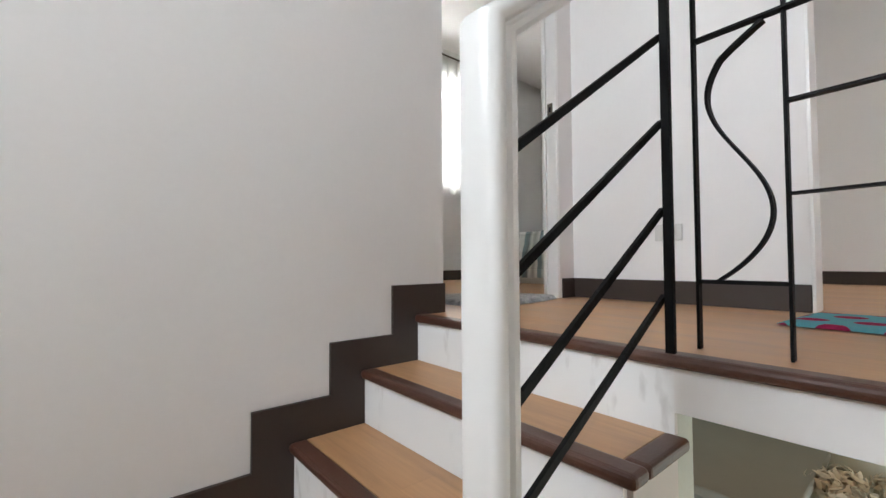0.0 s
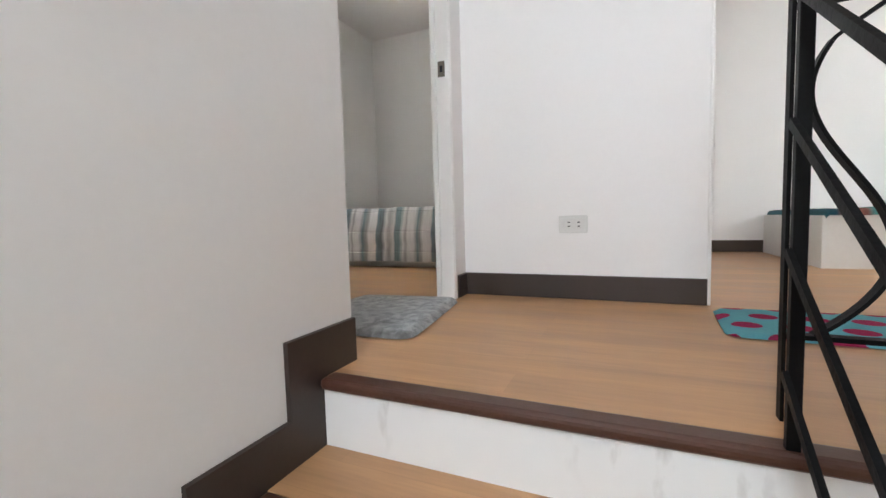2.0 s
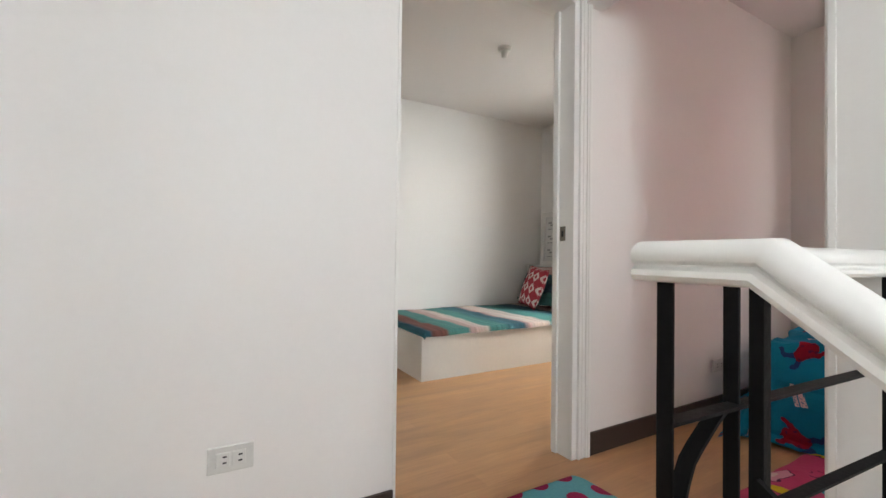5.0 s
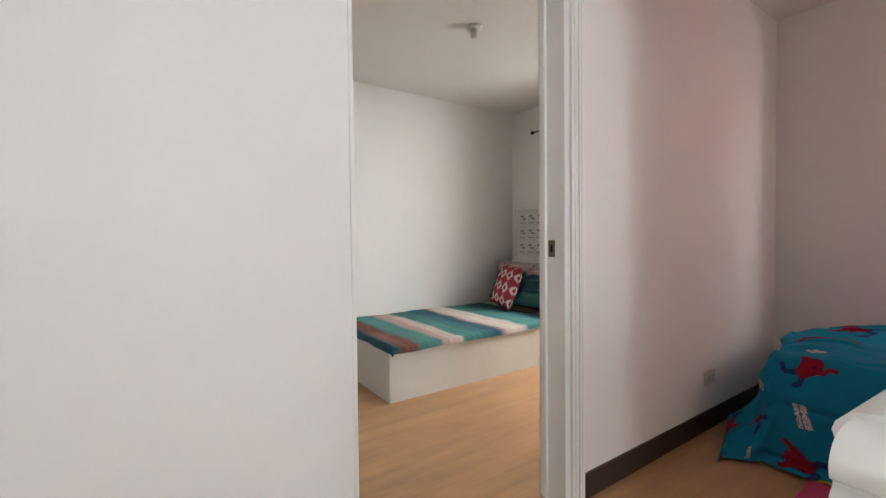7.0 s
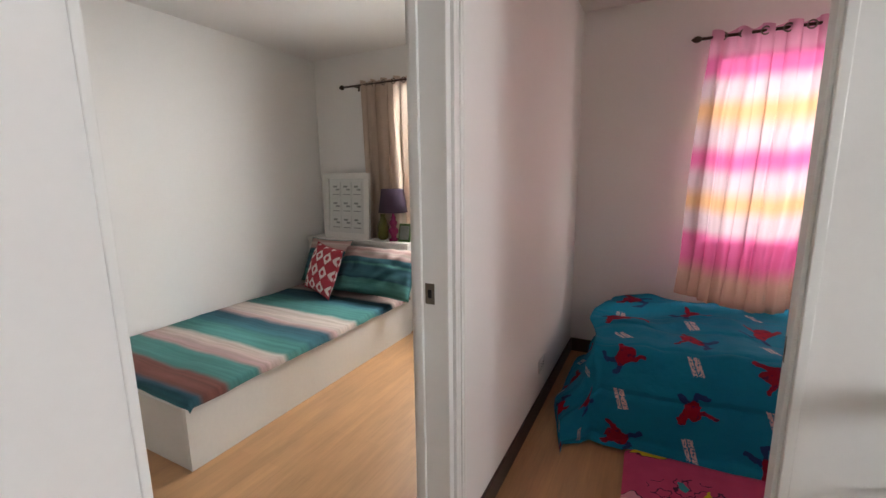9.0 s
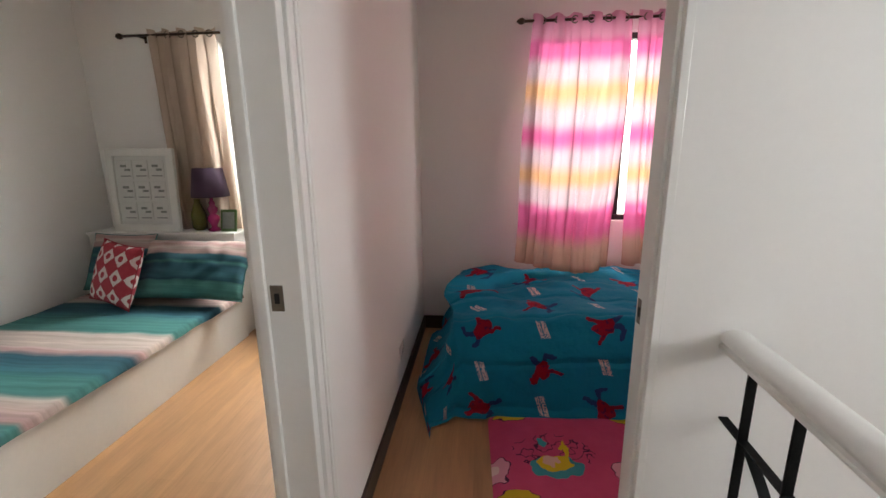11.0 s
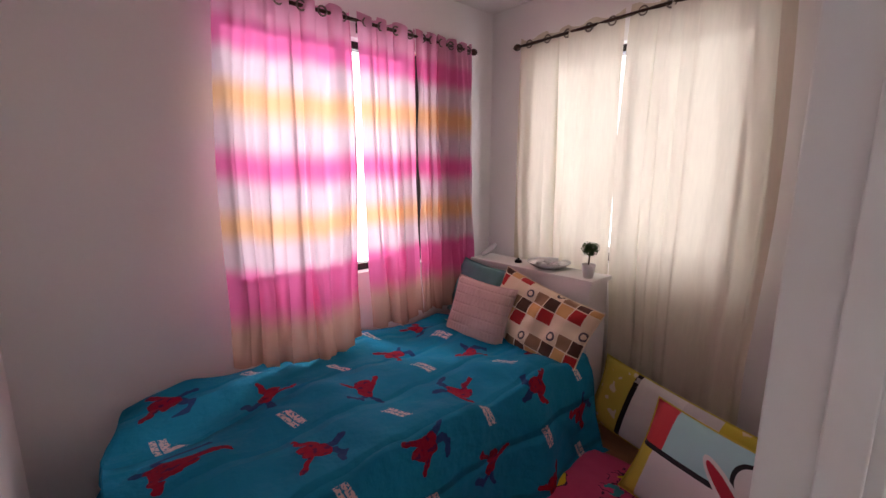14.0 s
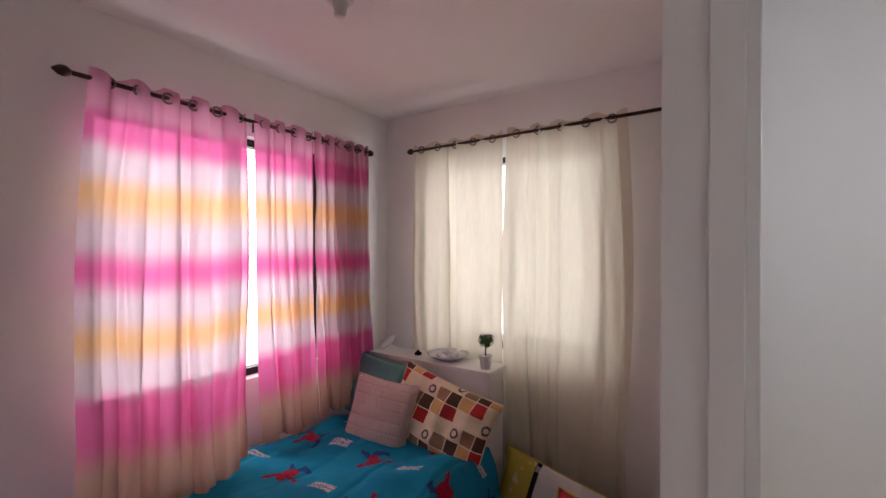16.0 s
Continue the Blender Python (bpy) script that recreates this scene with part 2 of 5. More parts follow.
def hero_material(name="blue_printed_cloth"):
    """Blue cloth with a half-drop print of red shapes and pale slanted bars."""
    m, nt, b = fresh(name, 0.8)
    uv, u, v = uvn(nt)
    cw, ch = 0.31, 0.225
    row = mathn(nt, "FLOOR", mathn(nt, "DIVIDE", v, ch))
    odd = mathn(nt, "MODULO", mathn(nt, "ABSOLUTE", row), 2.0)
    uu = mathn(nt, "ADD", mathn(nt, "DIVIDE", u, cw), mathn(nt, "MULTIPLY", odd, 1.0))
    col_i = mathn(nt, "FLOOR", uu)
    par = mathn(nt, "MODULO", mathn(nt, "ABSOLUTE", mathn(nt, "ADD", col_i, 40.0)), 2.0)
    fu = mathn(nt, "SUBTRACT", mathn(nt, "FRACT", uu), 0.5)
    fv = mathn(nt, "SUBTRACT", mathn(nt, "FRACT", mathn(nt, "DIVIDE", v, ch)), 0.5)
    du = mathn(nt, "MULTIPLY", fu, cw)
    dv = mathn(nt, "MULTIPLY", fv, ch)
    nz = nt.nodes.new("ShaderNodeTexNoise")
    nz.inputs["Scale"].default_value = 22
    nt.links.new(uv, nz.inputs["Vector"])
    sp = nt.nodes.new("ShaderNodeSeparateColor")
    nt.links.new(nz.outputs["Color"], sp.inputs[0])
    turn = mathn(nt, "ADD", mathn(nt, "MULTIPLY", col_i, 1.3), mathn(nt, "MULTIPLY", row, 2.1))
    cs, sn = mathn(nt, "COSINE", turn), mathn(nt, "SINE", turn)
    au = mathn(nt, "SUBTRACT", mathn(nt, "MULTIPLY", du, cs), mathn(nt, "MULTIPLY", dv, sn))
    av = mathn(nt, "ADD", mathn(nt, "MULTIPLY", du, sn), mathn(nt, "MULTIPLY", dv, cs))
    au = mathn(nt, "ADD", au, mathn(nt, "MULTIPLY", mathn(nt, "SUBTRACT", sp.outputs[0], 0.5), 0.05))
    av = mathn(nt, "ADD", av, mathn(nt, "MULTIPLY", mathn(nt, "SUBTRACT", sp.outputs[1], 0.5), 0.05))

    def limb(x0, y0, x1, y1):
        """Distance to a straight stroke."""
        ex, ey = x1 - x0, y1 - y0
        l2 = ex * ex + ey * ey
        px, py = mathn(nt, "SUBTRACT", au, x0), mathn(nt, "SUBTRACT", av, y0)
        t = mathn(nt, "DIVIDE", mathn(nt, "ADD", mathn(nt, "MULTIPLY", px, ex), mathn(nt, "MULTIPLY", py, ey)), l2)
        t = mathn(nt, "MINIMUM", mathn(nt, "MAXIMUM", t, 0.0), 1.0)
        qx = mathn(nt, "SUBTRACT", px, mathn(nt, "MULTIPLY", t, ex))
        qy = mathn(nt, "SUBTRACT", py, mathn(nt, "MULTIPLY", t, ey))
        return mathn(nt, "SQRT", mathn(nt, "ADD", mathn(nt, "MULTIPLY", qx, qx), mathn(nt, "MULTIPLY", qy, qy)))
    figure = mathn(nt, "GREATER_THAN", par, 0.5)
    trunk = mathn(nt, "LESS_THAN", limb(0.034, 0.0, -0.016, 0.005), 0.030)
    arm = mathn(nt, "MINIMUM", limb(0.02, 0.02, 0.055, 0.075), limb(0.0, -0.02, 0.066, -0.070))
    body = mathn(nt, "MAXIMUM", trunk, mathn(nt, "LESS_THAN", arm, 0.012))
    body = mathn(nt, "MULTIPLY", body, figure)
    legs = mathn(nt, "MINIMUM", mathn(nt, "MINIMUM", limb(-0.02, 0.0, -0.075, 0.035), limb(-0.075, 0.035, -0.06, 0.075)), limb(-0.02, 0.0, -0.085, -0.04))
    dark = mathn(nt, "MULTIPLY", mathn(nt, "LESS_THAN", legs, 0.0135), figure)
    # bars
    sl = mathn(nt, "ADD", du, mathn(nt, "MULTIPLY", dv, 0.3))
    bar1 = mathn(nt, "LESS_THAN", mathn(nt, "ABSOLUTE", mathn(nt, "SUBTRACT", sl, 0.013)), 0.009)
    bar2 = mathn(nt, "LESS_THAN", mathn(nt, "ABSOLUTE", mathn(nt, "ADD", sl, 0.013)), 0.012)
    bars = mathn(nt, "MULTIPLY", mathn(nt, "MAXIMUM", bar1, bar2), mathn(nt, "LESS_THAN", mathn(nt, "ABSOLUTE", dv), 0.050))
    bars = mathn(nt, "MULTIPLY", bars, mathn(nt, "GREATER_THAN", noisen(nt, 110, uv, 1), 0.44))
    bars = mathn(nt, "MULTIPLY", bars, mathn(nt, "LESS_THAN", par, 0.5))
    base = mixn(nt, noisen(nt, 3, uv), (0.0, 0.17, 0.30), (0.0, 0.23, 0.39))
    base = mixn(nt, dark, base, (0.015, 0.045, 0.15))
    red = mixn(nt, mathn(nt, "GREATER_THAN", noisen(nt, 45, uv, 2), 0.60), (0.28, 0.006, 0.025), (0.10, 0.006, 0.05))
    col = mixn(nt, body, base, red)
    col = mixn(nt, bars, col, (0.66, 0.50, 0.50))
    nt.links.new(col, b.inputs["Base Color"])
    folds = mathn(nt, "ADD", noisen(nt, 7, uv, 4), mathn(nt, "MULTIPLY", noisen(nt, 260, uv, 2), 0.04))
    seam = mathn(nt, "ABSOLUTE", mathn(nt, "SUBTRACT", mathn(nt, "FRACT", mathn(nt, "DIVIDE", mathn(nt, "ADD", v, mathn(nt, "MULTIPLY", noisen(nt, 6, uv), 0.015)), 0.27)), 0.5))
    seam = mathn(nt, "MINIMUM", mathn(nt, "MULTIPLY", seam, 9.0), 1.0)
    folds = mathn(nt, "ADD", folds, mathn(nt, "MULTIPLY", seam, 0.5))
    bumpn(nt, b, folds, 0.9, 0.028)
    return m


def translucent(name, color_fn, trans=0.55, rough=0.9, clear=0.0):
    m = bpy.data.materials.new(name)
    m.use_nodes = True
    nt = m.node_tree
    b = nt.nodes["Principled BSDF"]
    b.inputs["Roughness"].default_value = rough
    col = color_fn(nt)
    nt.links.new(col, b.inputs["Base Color"])
    tr = nt.nodes.new("ShaderNodeBsdfTranslucent")
    nt.links.new(col, tr.inputs["Color"])
    mx = nt.nodes.new("ShaderNodeMixShader")
    mx.inputs[0].default_value = trans
    nt.links.new(b.outputs[0], mx.inputs[1])
    nt.links.new(tr.outputs[0], mx.inputs[2])
    last = mx
    if clear:
        tp_ = nt.nodes.new("ShaderNodeBsdfTransparent")
        nt.links.new(col, tp_.inputs["Color"])
        last = nt.nodes.new("ShaderNodeMixShader")
        last.inputs[0].default_value = clear
        nt.links.new(mx.outputs[0], last.inputs[1])
        nt.links.new(tp_.outputs[0], last.inputs[2])
    nt.links.new(last.outputs[0], nt.nodes["Material Output"].inputs["Surface"])
    return m


def pink_color(nt):
    uv, u, v = uvn(nt)
    P, O, W, T = (0.74, 0.16, 0.38), (0.76, 0.47, 0.26), (0.69, 0.56, 0.62), (0.63, 0.41, 0.33)
    v2 = mathn(nt, "DIVIDE", mathn(nt, "SUBTRACT", mathn(nt, "ADD", v, mathn(nt, "MULTIPLY", noisen(nt, 6, uv), 0.02)), 0.5275), 1.552)
    return ramp(nt, v2, [(0.0, T), (0.13, T), (0.215, P), (0.285, P), (0.335, W), (0.37, W), (0.425, O), (0.435, O), (0.50, W), (0.52, W), (0.59, P), (0.60, P), (0.67, W), (0.69, W), (0.775, O), (0.785, O),
                         (0.845, W), (0.87, W), (0.93, P), (0.96, P), (1.0, (0.75, 0.35, 0.5))], "EASE")


def plain_color(c, var=0.08):
    def f(nt):
        uv, u, v = uvn(nt)
        slub = noisen(nt, 60, uv, 3, (1, 0.15, 1))
        return mixn(nt, slub, tuple(x * (1 - var) for x in c), tuple(min(1, x * (1 + var)) for x in c))
    return f


M_PINK = translucent("pink_banded_voile", pink_color, 0.26, clear=0.10)
M_CREAM = translucent("cream_voile", plain_color((0.67, 0.62, 0.49)), 0.25, clear=0.06)
M_BEIGE = translucent("beige_voile", plain_color((0.56, 0.45, 0.37)), 0.45)
M_SHEER = translucent("sheer_white", plain_color((0.75, 0.73, 0.70)), 0.6)
M_BROWNCURT = translucent("brown_curtain_cloth", plain_color((0.07, 0.05, 0.038)), 0.1)
M_QUILT = quilt_material()
M_HERO = hero_material()


def mat_dots():
    m, nt, b = fresh("dotted_rug_pile", 0.95)
    uv, u, v = uvn(nt)
    cw, ch = 0.126, 0.130
    v2 = mathn(nt, "ADD", v, 0.062)
    row = mathn(nt, "FLOOR", mathn(nt, "DIVIDE", v2, ch))
    uu = mathn(nt, "ADD", mathn(nt, "DIVIDE", u, cw), mathn(nt, "MULTIPLY", mathn(nt, "MODULO", row, 2.0), 0.5))
    du = mathn(nt, "MULTIPLY", mathn(nt, "SUBTRACT", mathn(nt, "FRACT", uu), 0.5), cw)
    dv = mathn(nt, "MULTIPLY", mathn(nt, "SUBTRACT", mathn(nt, "FRACT", mathn(nt, "DIVIDE", v2, ch)), 0.5), ch)
    r = mathn(nt, "SQRT", mathn(nt, "ADD", mathn(nt, "MULTIPLY", du, du), mathn(nt, "MULTIPLY", dv, dv)))
    r = mathn(nt, "ADD", r, mathn(nt, "MULTIPLY", noisen(nt, 200, uv, 1), 0.004))
    col = mixn(nt, mathn(nt, "LESS_THAN", r, 0.040), mixn(nt, noisen(nt, 90, uv), (0.09, 0.31, 0.36), (0.14, 0.40, 0.45)), mixn(nt, noisen(nt, 90, uv), (0.24, 0.012, 0.05), (0.36, 0.025, 0.09)))
    nt.links.new(col, b.inputs["Base Color"])
    bumpn(nt, b, noisen(nt, 420, uv, 2), 0.6, 0.004)
    return m


def mat_plush():
    m, nt, b = fresh("grey_plush", 0.95)
    uv, u, v = uvn(nt)
    n = noisen(nt, 26, uv, 6, (1.3, 1, 1))
    col = ramp(nt, n, [(0.38, (0.14, 0.14, 0.14)), (0.5, (0.22, 0.22, 0.22)), (0.62, (0.34, 0.34, 0.335))])
    nt.links.new(col, b.inputs["Base Color"])
    b.inputs["Sheen Weight"].default_value = 0.5
    bumpn(nt, b, mathn(nt, "ADD", n, mathn(nt, "MULTIPLY", noisen(nt, 300, uv, 2), 0.4)), 1.0, 0.014)
    return m


def mat_playmat():
    m, nt, b = fresh("pink_play_cloth", 0.85)
    uv, u, v = uvn(nt)
    wob = mathn(nt, "MULTIPLY", mathn(nt, "SUBTRACT", noisen(nt, 13, uv, 2), 0.5), 0.11)
    wob2 = mathn(nt, "MULTIPLY", mathn(nt, "SUBTRACT", noisen(nt, 17, uv, 1), 0.5), 0.07)
    fu = mathn(nt, "ADD", mathn(nt, "MULTIPLY", mathn(nt, "FRACT", mathn(nt, "DIVIDE", mathn(nt, "ADD", u, 0.12), 0.58)), 0.58), wob)
    row = mathn(nt, "FLOOR", mathn(nt, "DIVIDE", v, 0.50))
    fv = mathn(nt, "ADD", mathn(nt, "SUBTRACT", v, mathn(nt, "MULTIPLY", row, 0.50)), wob2)

    def blob(cu, cv, ru, rv, p=2.0):
        a = mathn(nt, "POWER", mathn(nt, "ABSOLUTE", mathn(nt, "DIVIDE", mathn(nt, "SUBTRACT", fu, cu), ru)), p)
        c = mathn(nt, "POWER", mathn(nt, "ABSOLUTE", mathn(nt, "DIVIDE", mathn(nt, "SUBTRACT", fv, cv), rv)), p)
        return mathn(nt, "LESS_THAN", mathn(nt, "ADD", a, c), 1.0)
    K, Y = (0.08, 0.02, 0.06), (0.62, 0.46, 0.03)
    col = mixn(nt, noisen(nt, 12, uv), (0.50, 0.05, 0.13), (0.60, 0.085, 0.19))
    curl = mathn(nt, "LESS_THAN", mathn(nt, "ABSOLUTE", mathn(nt, "SUBTRACT", noisen(nt, 19, uv, 1), 0.5)), 0.022)
    col = mixn(nt, mathn(nt, "MULTIPLY", curl, blob(0.40, 0.28, 0.17, 0.12)), col, K)
    col = mixn(nt, blob(0.12, 0.40, 0.078, 0.068, 4.0), col, K)
    col = mixn(nt, blob(0.12, 0.40, 0.073, 0.063, 4.0), col, (0.66, 0.30, 0.38))
    col = mixn(nt, blob(0.12, 0.385, 0.032, 0.026), col, (0.70, 0.52, 0.50))
    col = mixn(nt, blob(0.40, 0.37, 0.105, 0.055, 4.0), col, (0.05, 0.29, 0.33))
    col = mixn(nt, blob(0.36, 0.22, 0.022, 0.03), col, (0.05, 0.29, 0.33))
    col = mixn(nt, blob(0.39, 0.345, 0.070, 0.042), col, Y)
    col = mixn(nt, blob(0.45, 0.26, 0.018, 0.065), col, Y)
    col = mixn(nt, blob(0.385, 0.33, 0.036, 0.028), col, (0.66, 0.42, 0.33))
    col = mixn(nt, blob(0.22, 0.03, 0.085, 0.032), col, K)
    col = mixn(nt, blob(0.22, 0.03, 0.080, 0.027), col, Y)
    nt.links.new(col, b.inputs["Base Color"])
    bumpn(nt, b, noisen(nt, 14, uv, 2), 0.7, 0.010)
    return m


def mat_lattice_cushion():
    m, nt, b = fresh("red_trellis_cloth", 0.85)
    uv, u, v = uvn(nt)
    c = 0.128
    du = mathn(nt, "MULTIPLY", mathn(nt, "SUBTRACT", mathn(nt, "FRACT", mathn(nt, "DIVIDE", u, c)), 0.5), c)
    dv = mathn(nt, "MULTIPLY", mathn(nt, "SUBTRACT", mathn(nt, "FRACT", mathn(nt, "DIVIDE", v, c)), 0.5), c)
    d1 = mathn(nt, "ABSOLUTE", mathn(nt, "SUBTRACT", mathn(nt, "ADD", mathn(nt, "ABSOLUTE", du), mathn(nt, "ABSOLUTE", dv)), 0.050))
    r = mathn(nt, "SQRT", mathn(nt, "ADD", mathn(nt, "MULTIPLY", du, du), mathn(nt, "MULTIPLY", dv, dv)))
    d2 = mathn(nt, "ABSOLUTE", mathn(nt, "SUBTRACT", r, 0.030))
    f = mathn(nt, "LESS_THAN", mathn(nt, "MINIMUM", d1, d2), 0.0085)
    nt.links.new(mixn(nt, f, mixn(nt, noisen(nt, 40, uv), (0.32, 0.03, 0.045), (0.40, 0.05, 0.07)), (0.68, 0.60, 0.58)), b.inputs["Base Color"])
    weave(nt, b, uv, 0.3)
    return m


def mat_check():
    """Cream pillow cloth with squares in brown, tan and red."""
    m, nt, b = fresh("checked_pillow_cloth", 0.85)
    uv, u, v = uvn(nt)
    c = 0.073
    iu, iv = mathn(nt, "FLOOR", mathn(nt, "DIVIDE", u, c)), mathn(nt, "FLOOR", mathn(nt, "DIVIDE", v, c))
    k = mathn(nt, "MODULO", mathn(nt, "ADD", mathn(nt, "MULTIPLY", iu, 2.0), mathn(nt, "MULTIPLY", iv, 3.0)), 7.0)
    sq = ramp(nt, mathn(nt, "DIVIDE", k, 7.0), [(0, (0.72, 0.60, 0.42)), (0.14, (0.09, 0.045, 0.03)), (0.28, (0.72, 0.60, 0.42)), (0.42, (0.62, 0.36, 0.14)), (0.56, (0.70, 0.58, 0.42)), (0.70, (0.42, 0.03, 0.03)), (0.84, (0.30, 0.18, 0.10))], "CONSTANT")
    fu = mathn(nt, "ABSOLUTE", mathn(nt, "SUBTRACT", mathn(nt, "FRACT", mathn(nt, "DIVIDE", u, c)), 0.5))
    fv = mathn(nt, "ABSOLUTE", mathn(nt, "SUBTRACT", mathn(nt, "FRACT", mathn(nt, "DIVIDE", v, c)), 0.5))
    edge = mathn(nt, "GREATER_THAN", mathn(nt, "MAXIMUM", fu, fv), 0.46)
    rr = mathn(nt, "SQRT", mathn(nt, "ADD", mathn(nt, "MULTIPLY", fu, fu), mathn(nt, "MULTIPLY", fv, fv)))
    ring = mathn(nt, "LESS_THAN", mathn(nt, "ABSOLUTE", mathn(nt, "SUBTRACT", rr, 0.26)), 0.07)
    ring = mathn(nt, "MULTIPLY", ring, mathn(nt, "LESS_THAN", mathn(nt, "ABSOLUTE", mathn(nt, "SUBTRACT", k, 4.0)), 0.5))
    col = mixn(nt, edge, sq, (0.74, 0.63, 0.46))
    col = mixn(nt, ring, col, (0.09, 0.08, 0.09))
    nt.links.new(col, b.inputs["Base Color"])
    weave(nt, b, uv, 0.3)
    return m


def mat_cartoon(name="panel_pillow_cloth", back=False):
    """Pale panels in yellow, aqua and grey with black bars and plain ovals."""
    m, nt, b = fresh(name, 0.8)
    uv, u, v = uvn(nt)
    p = ramp(nt, mathn(nt, "DIVIDE", u, 0.66), [(0, (0.60, 0.50, 0.08)), (0.10, (0.66, 0.65, 0.64)), (0.66, (0.02, 0.02, 0.02)), (0.69, (0.60, 0.50, 0.08))], "CONSTANT")
    q = ramp(nt, mathn(nt, "DIVIDE", u, 0.66), [(0, (0.50, 0.05, 0.06)), (0.15, (0.36, 0.62, 0.64)), (0.60, (0.50, 0.05, 0.06)), (1.0, (0.50, 0.05, 0.06))], "CONSTANT")
    up = mathn(nt, "GREATER_THAN", v, 0.235)
    col = mixn(nt, up, p, q)
    line = mathn(nt, "LESS_THAN", mathn(nt, "ABSOLUTE", mathn(nt, "SUBTRACT", v, 0.228)), 0.010)
    col = mixn(nt, line, col, (0.02, 0.02, 0.025))

    def oval(cu, cv, ru, rv, slant, color, col):
        a = mathn(nt, "SUBTRACT", u, cu)
        c = mathn(nt, "ADD", mathn(nt, "SUBTRACT", v, cv), mathn(nt, "MULTIPLY", a, slant))
        e = mathn(nt, "ADD", mathn(nt, "POWER", mathn(nt, "DIVIDE", a, ru), 2.0), mathn(nt, "POWER", mathn(nt, "DIVIDE", c, rv), 2.0))
        return mixn(nt, mathn(nt, "LESS_THAN", e, 1.0), col, color)
    K, W, R = (0.02, 0.02, 0.02), (0.70, 0.68, 0.66), (0.45, 0.03, 0.05)
    if back:
        col = ramp(nt, mathn(nt, "DIVIDE", u, 0.7), [(0, (0.55, 0.47, 0.08)), (0.27, K), (0.31, W), (0.62, (0.62, 0.60, 0.60)), (0.84, (0.60, 0.50, 0.06))], "CONSTANT")
        nt.links.new(mixn(nt, mathn(nt, "MULTIPLY", mathn(nt, "GREATER_THAN", noisen(nt, 14, uv, 2), 0.6), 0.5), col, (0.75, 0.72, 0.68)), b.inputs["Base Color"])
        weave(nt, b, uv, 0.3)
        return m
    col = oval(0.42, 0.285, 0.085, 0.085, 0.3, K, col)
    col = oval(0.42, 0.285, 0.070, 0.070, 0.3, W, col)
    col = oval(0.36, 0.22, 0.12, 0.045, 0.75, W, col)
    col = oval(0.36, 0.22, 0.105, 0.028, 0.75, R, col)
    nt.links.new(col, b.inputs["Base Color"])
    weave(nt, b, uv, 0.3)
    return m


M_DOTS, M_PLUSH, M_PLAY, M_TRELLIS, M_CHECK, M_PANELS, M_PANELS2 = mat_dots(), mat_plush(), mat_playmat(), mat_lattice_cushion(), mat_check(), mat_cartoon(), mat_cartoon("back_panel_pillow_cloth", True)
M_BEDWOOD = mat("bed_white_paint", (0.72, 0.71, 0.68), 0.45, var=0.05, scale=5, bump=0.15, bscale=45, fine=0.02)


def mat_ribbed():
    m, nt, b = fresh("pale_pink_quilted_cloth", 0.85)
    uv, u, v = uvn(nt)
    nt.links.new(mixn(nt, noisen(nt, 12, uv), (0.58, 0.40, 0.36), (0.66, 0.47, 0.43)), b.inputs["Base Color"])
    def rib(x, p):
        q = mathn(nt, "ABSOLUTE", mathn(nt, "SUBTRACT", mathn(nt, "FRACT", mathn(nt, "DIVIDE", mathn(nt, "ADD", x, mathn(nt, "MULTIPLY", noisen(nt, 14, uv), 0.006)), p)), 0.5))
        return mathn(nt, "MINIMUM", mathn(nt, "MULTIPLY", q, 6.0), 1.0)
    bumpn(nt, b, mathn(nt, "MULTIPLY", rib(u, 0.020), rib(v, 0.055)), 0.9, 0.006)
    return m


M_PINKQ = mat_ribbed()
M_SHADE = mat("purple_lampshade_cloth", (0.05, 0.025, 0.055), 0.85, var=0.1, scale=20, bump=0.2, bscale=300)
M_LAMPBASE = mat("magenta_ceramic", (0.26, 0.012, 0.09), 0.15, var=0.08)
M_OLIVE = mat("olive_glass", (0.10, 0.10, 0.012), 0.12, var=0.1)
M_LEAF = mat("leaf_green", (0.045, 0.11, 0.02), 0.6, var=0.3, scale=9)
M_POT = mat("white_pot", (0.62, 0.62, 0.60), 0.35, var=0.02)
M_CERAMIC = mat("white_ceramic", (0.70, 0.70, 0.70), 0.2, var=0.02)
M_CARD = mat("printed_card", (0.62, 0.62, 0.60), 0.5, var=0.02)
M_GREY = mat("grey_print", (0.22, 0.23, 0.22), 0.6, var=0.3, scale=40)
M_TAUPE = mat("lower_taupe", (0.20, 0.21, 0.18), 0.5, var=0.08, scale=5)
M_FLOWER = mat("cream_petals", (0.64, 0.62, 0.50), 0.8, var=0.15, scale=30)
M_MATTRESS = mat("mattress_ticking", (0.55, 0.53, 0.48), 0.9, var=0.04)
M_GLASS = bpy.data.materials.new("window_glass")
M_GLASS.use_nodes = True
gb = M_GLASS.node_tree.nodes["Principled BSDF"]
gb.inputs["Base Color"].default_value = (0.95, 0.98, 0.97, 1)
gb.inputs["Roughness"].default_value, gb.inputs["Transmission Weight"].default_value, gb.inputs["IOR"].default_value = 0.0, 1.0, 1.1
M_GRASS = mat("grass_ground", (0.09, 0.17, 0.035), 0.9, var=0.35, scale=0.6, bump=0.5, bscale=8, fine=0.08)
M_FOLIAGE = mat("foliage", (0.06, 0.12, 0.035), 0.7, var=0.4, scale=1.5)
M_BARK = mat("bark", (0.09, 0.06, 0.04), 0.9, var=0.3, scale=8)
M_LOWER = mat("lower_wall_paint", (0.60, 0.66, 0.60), 0.6, var=0.02, scale=1.3)

# ---- mesh helpers ----
ORIGIN = {}


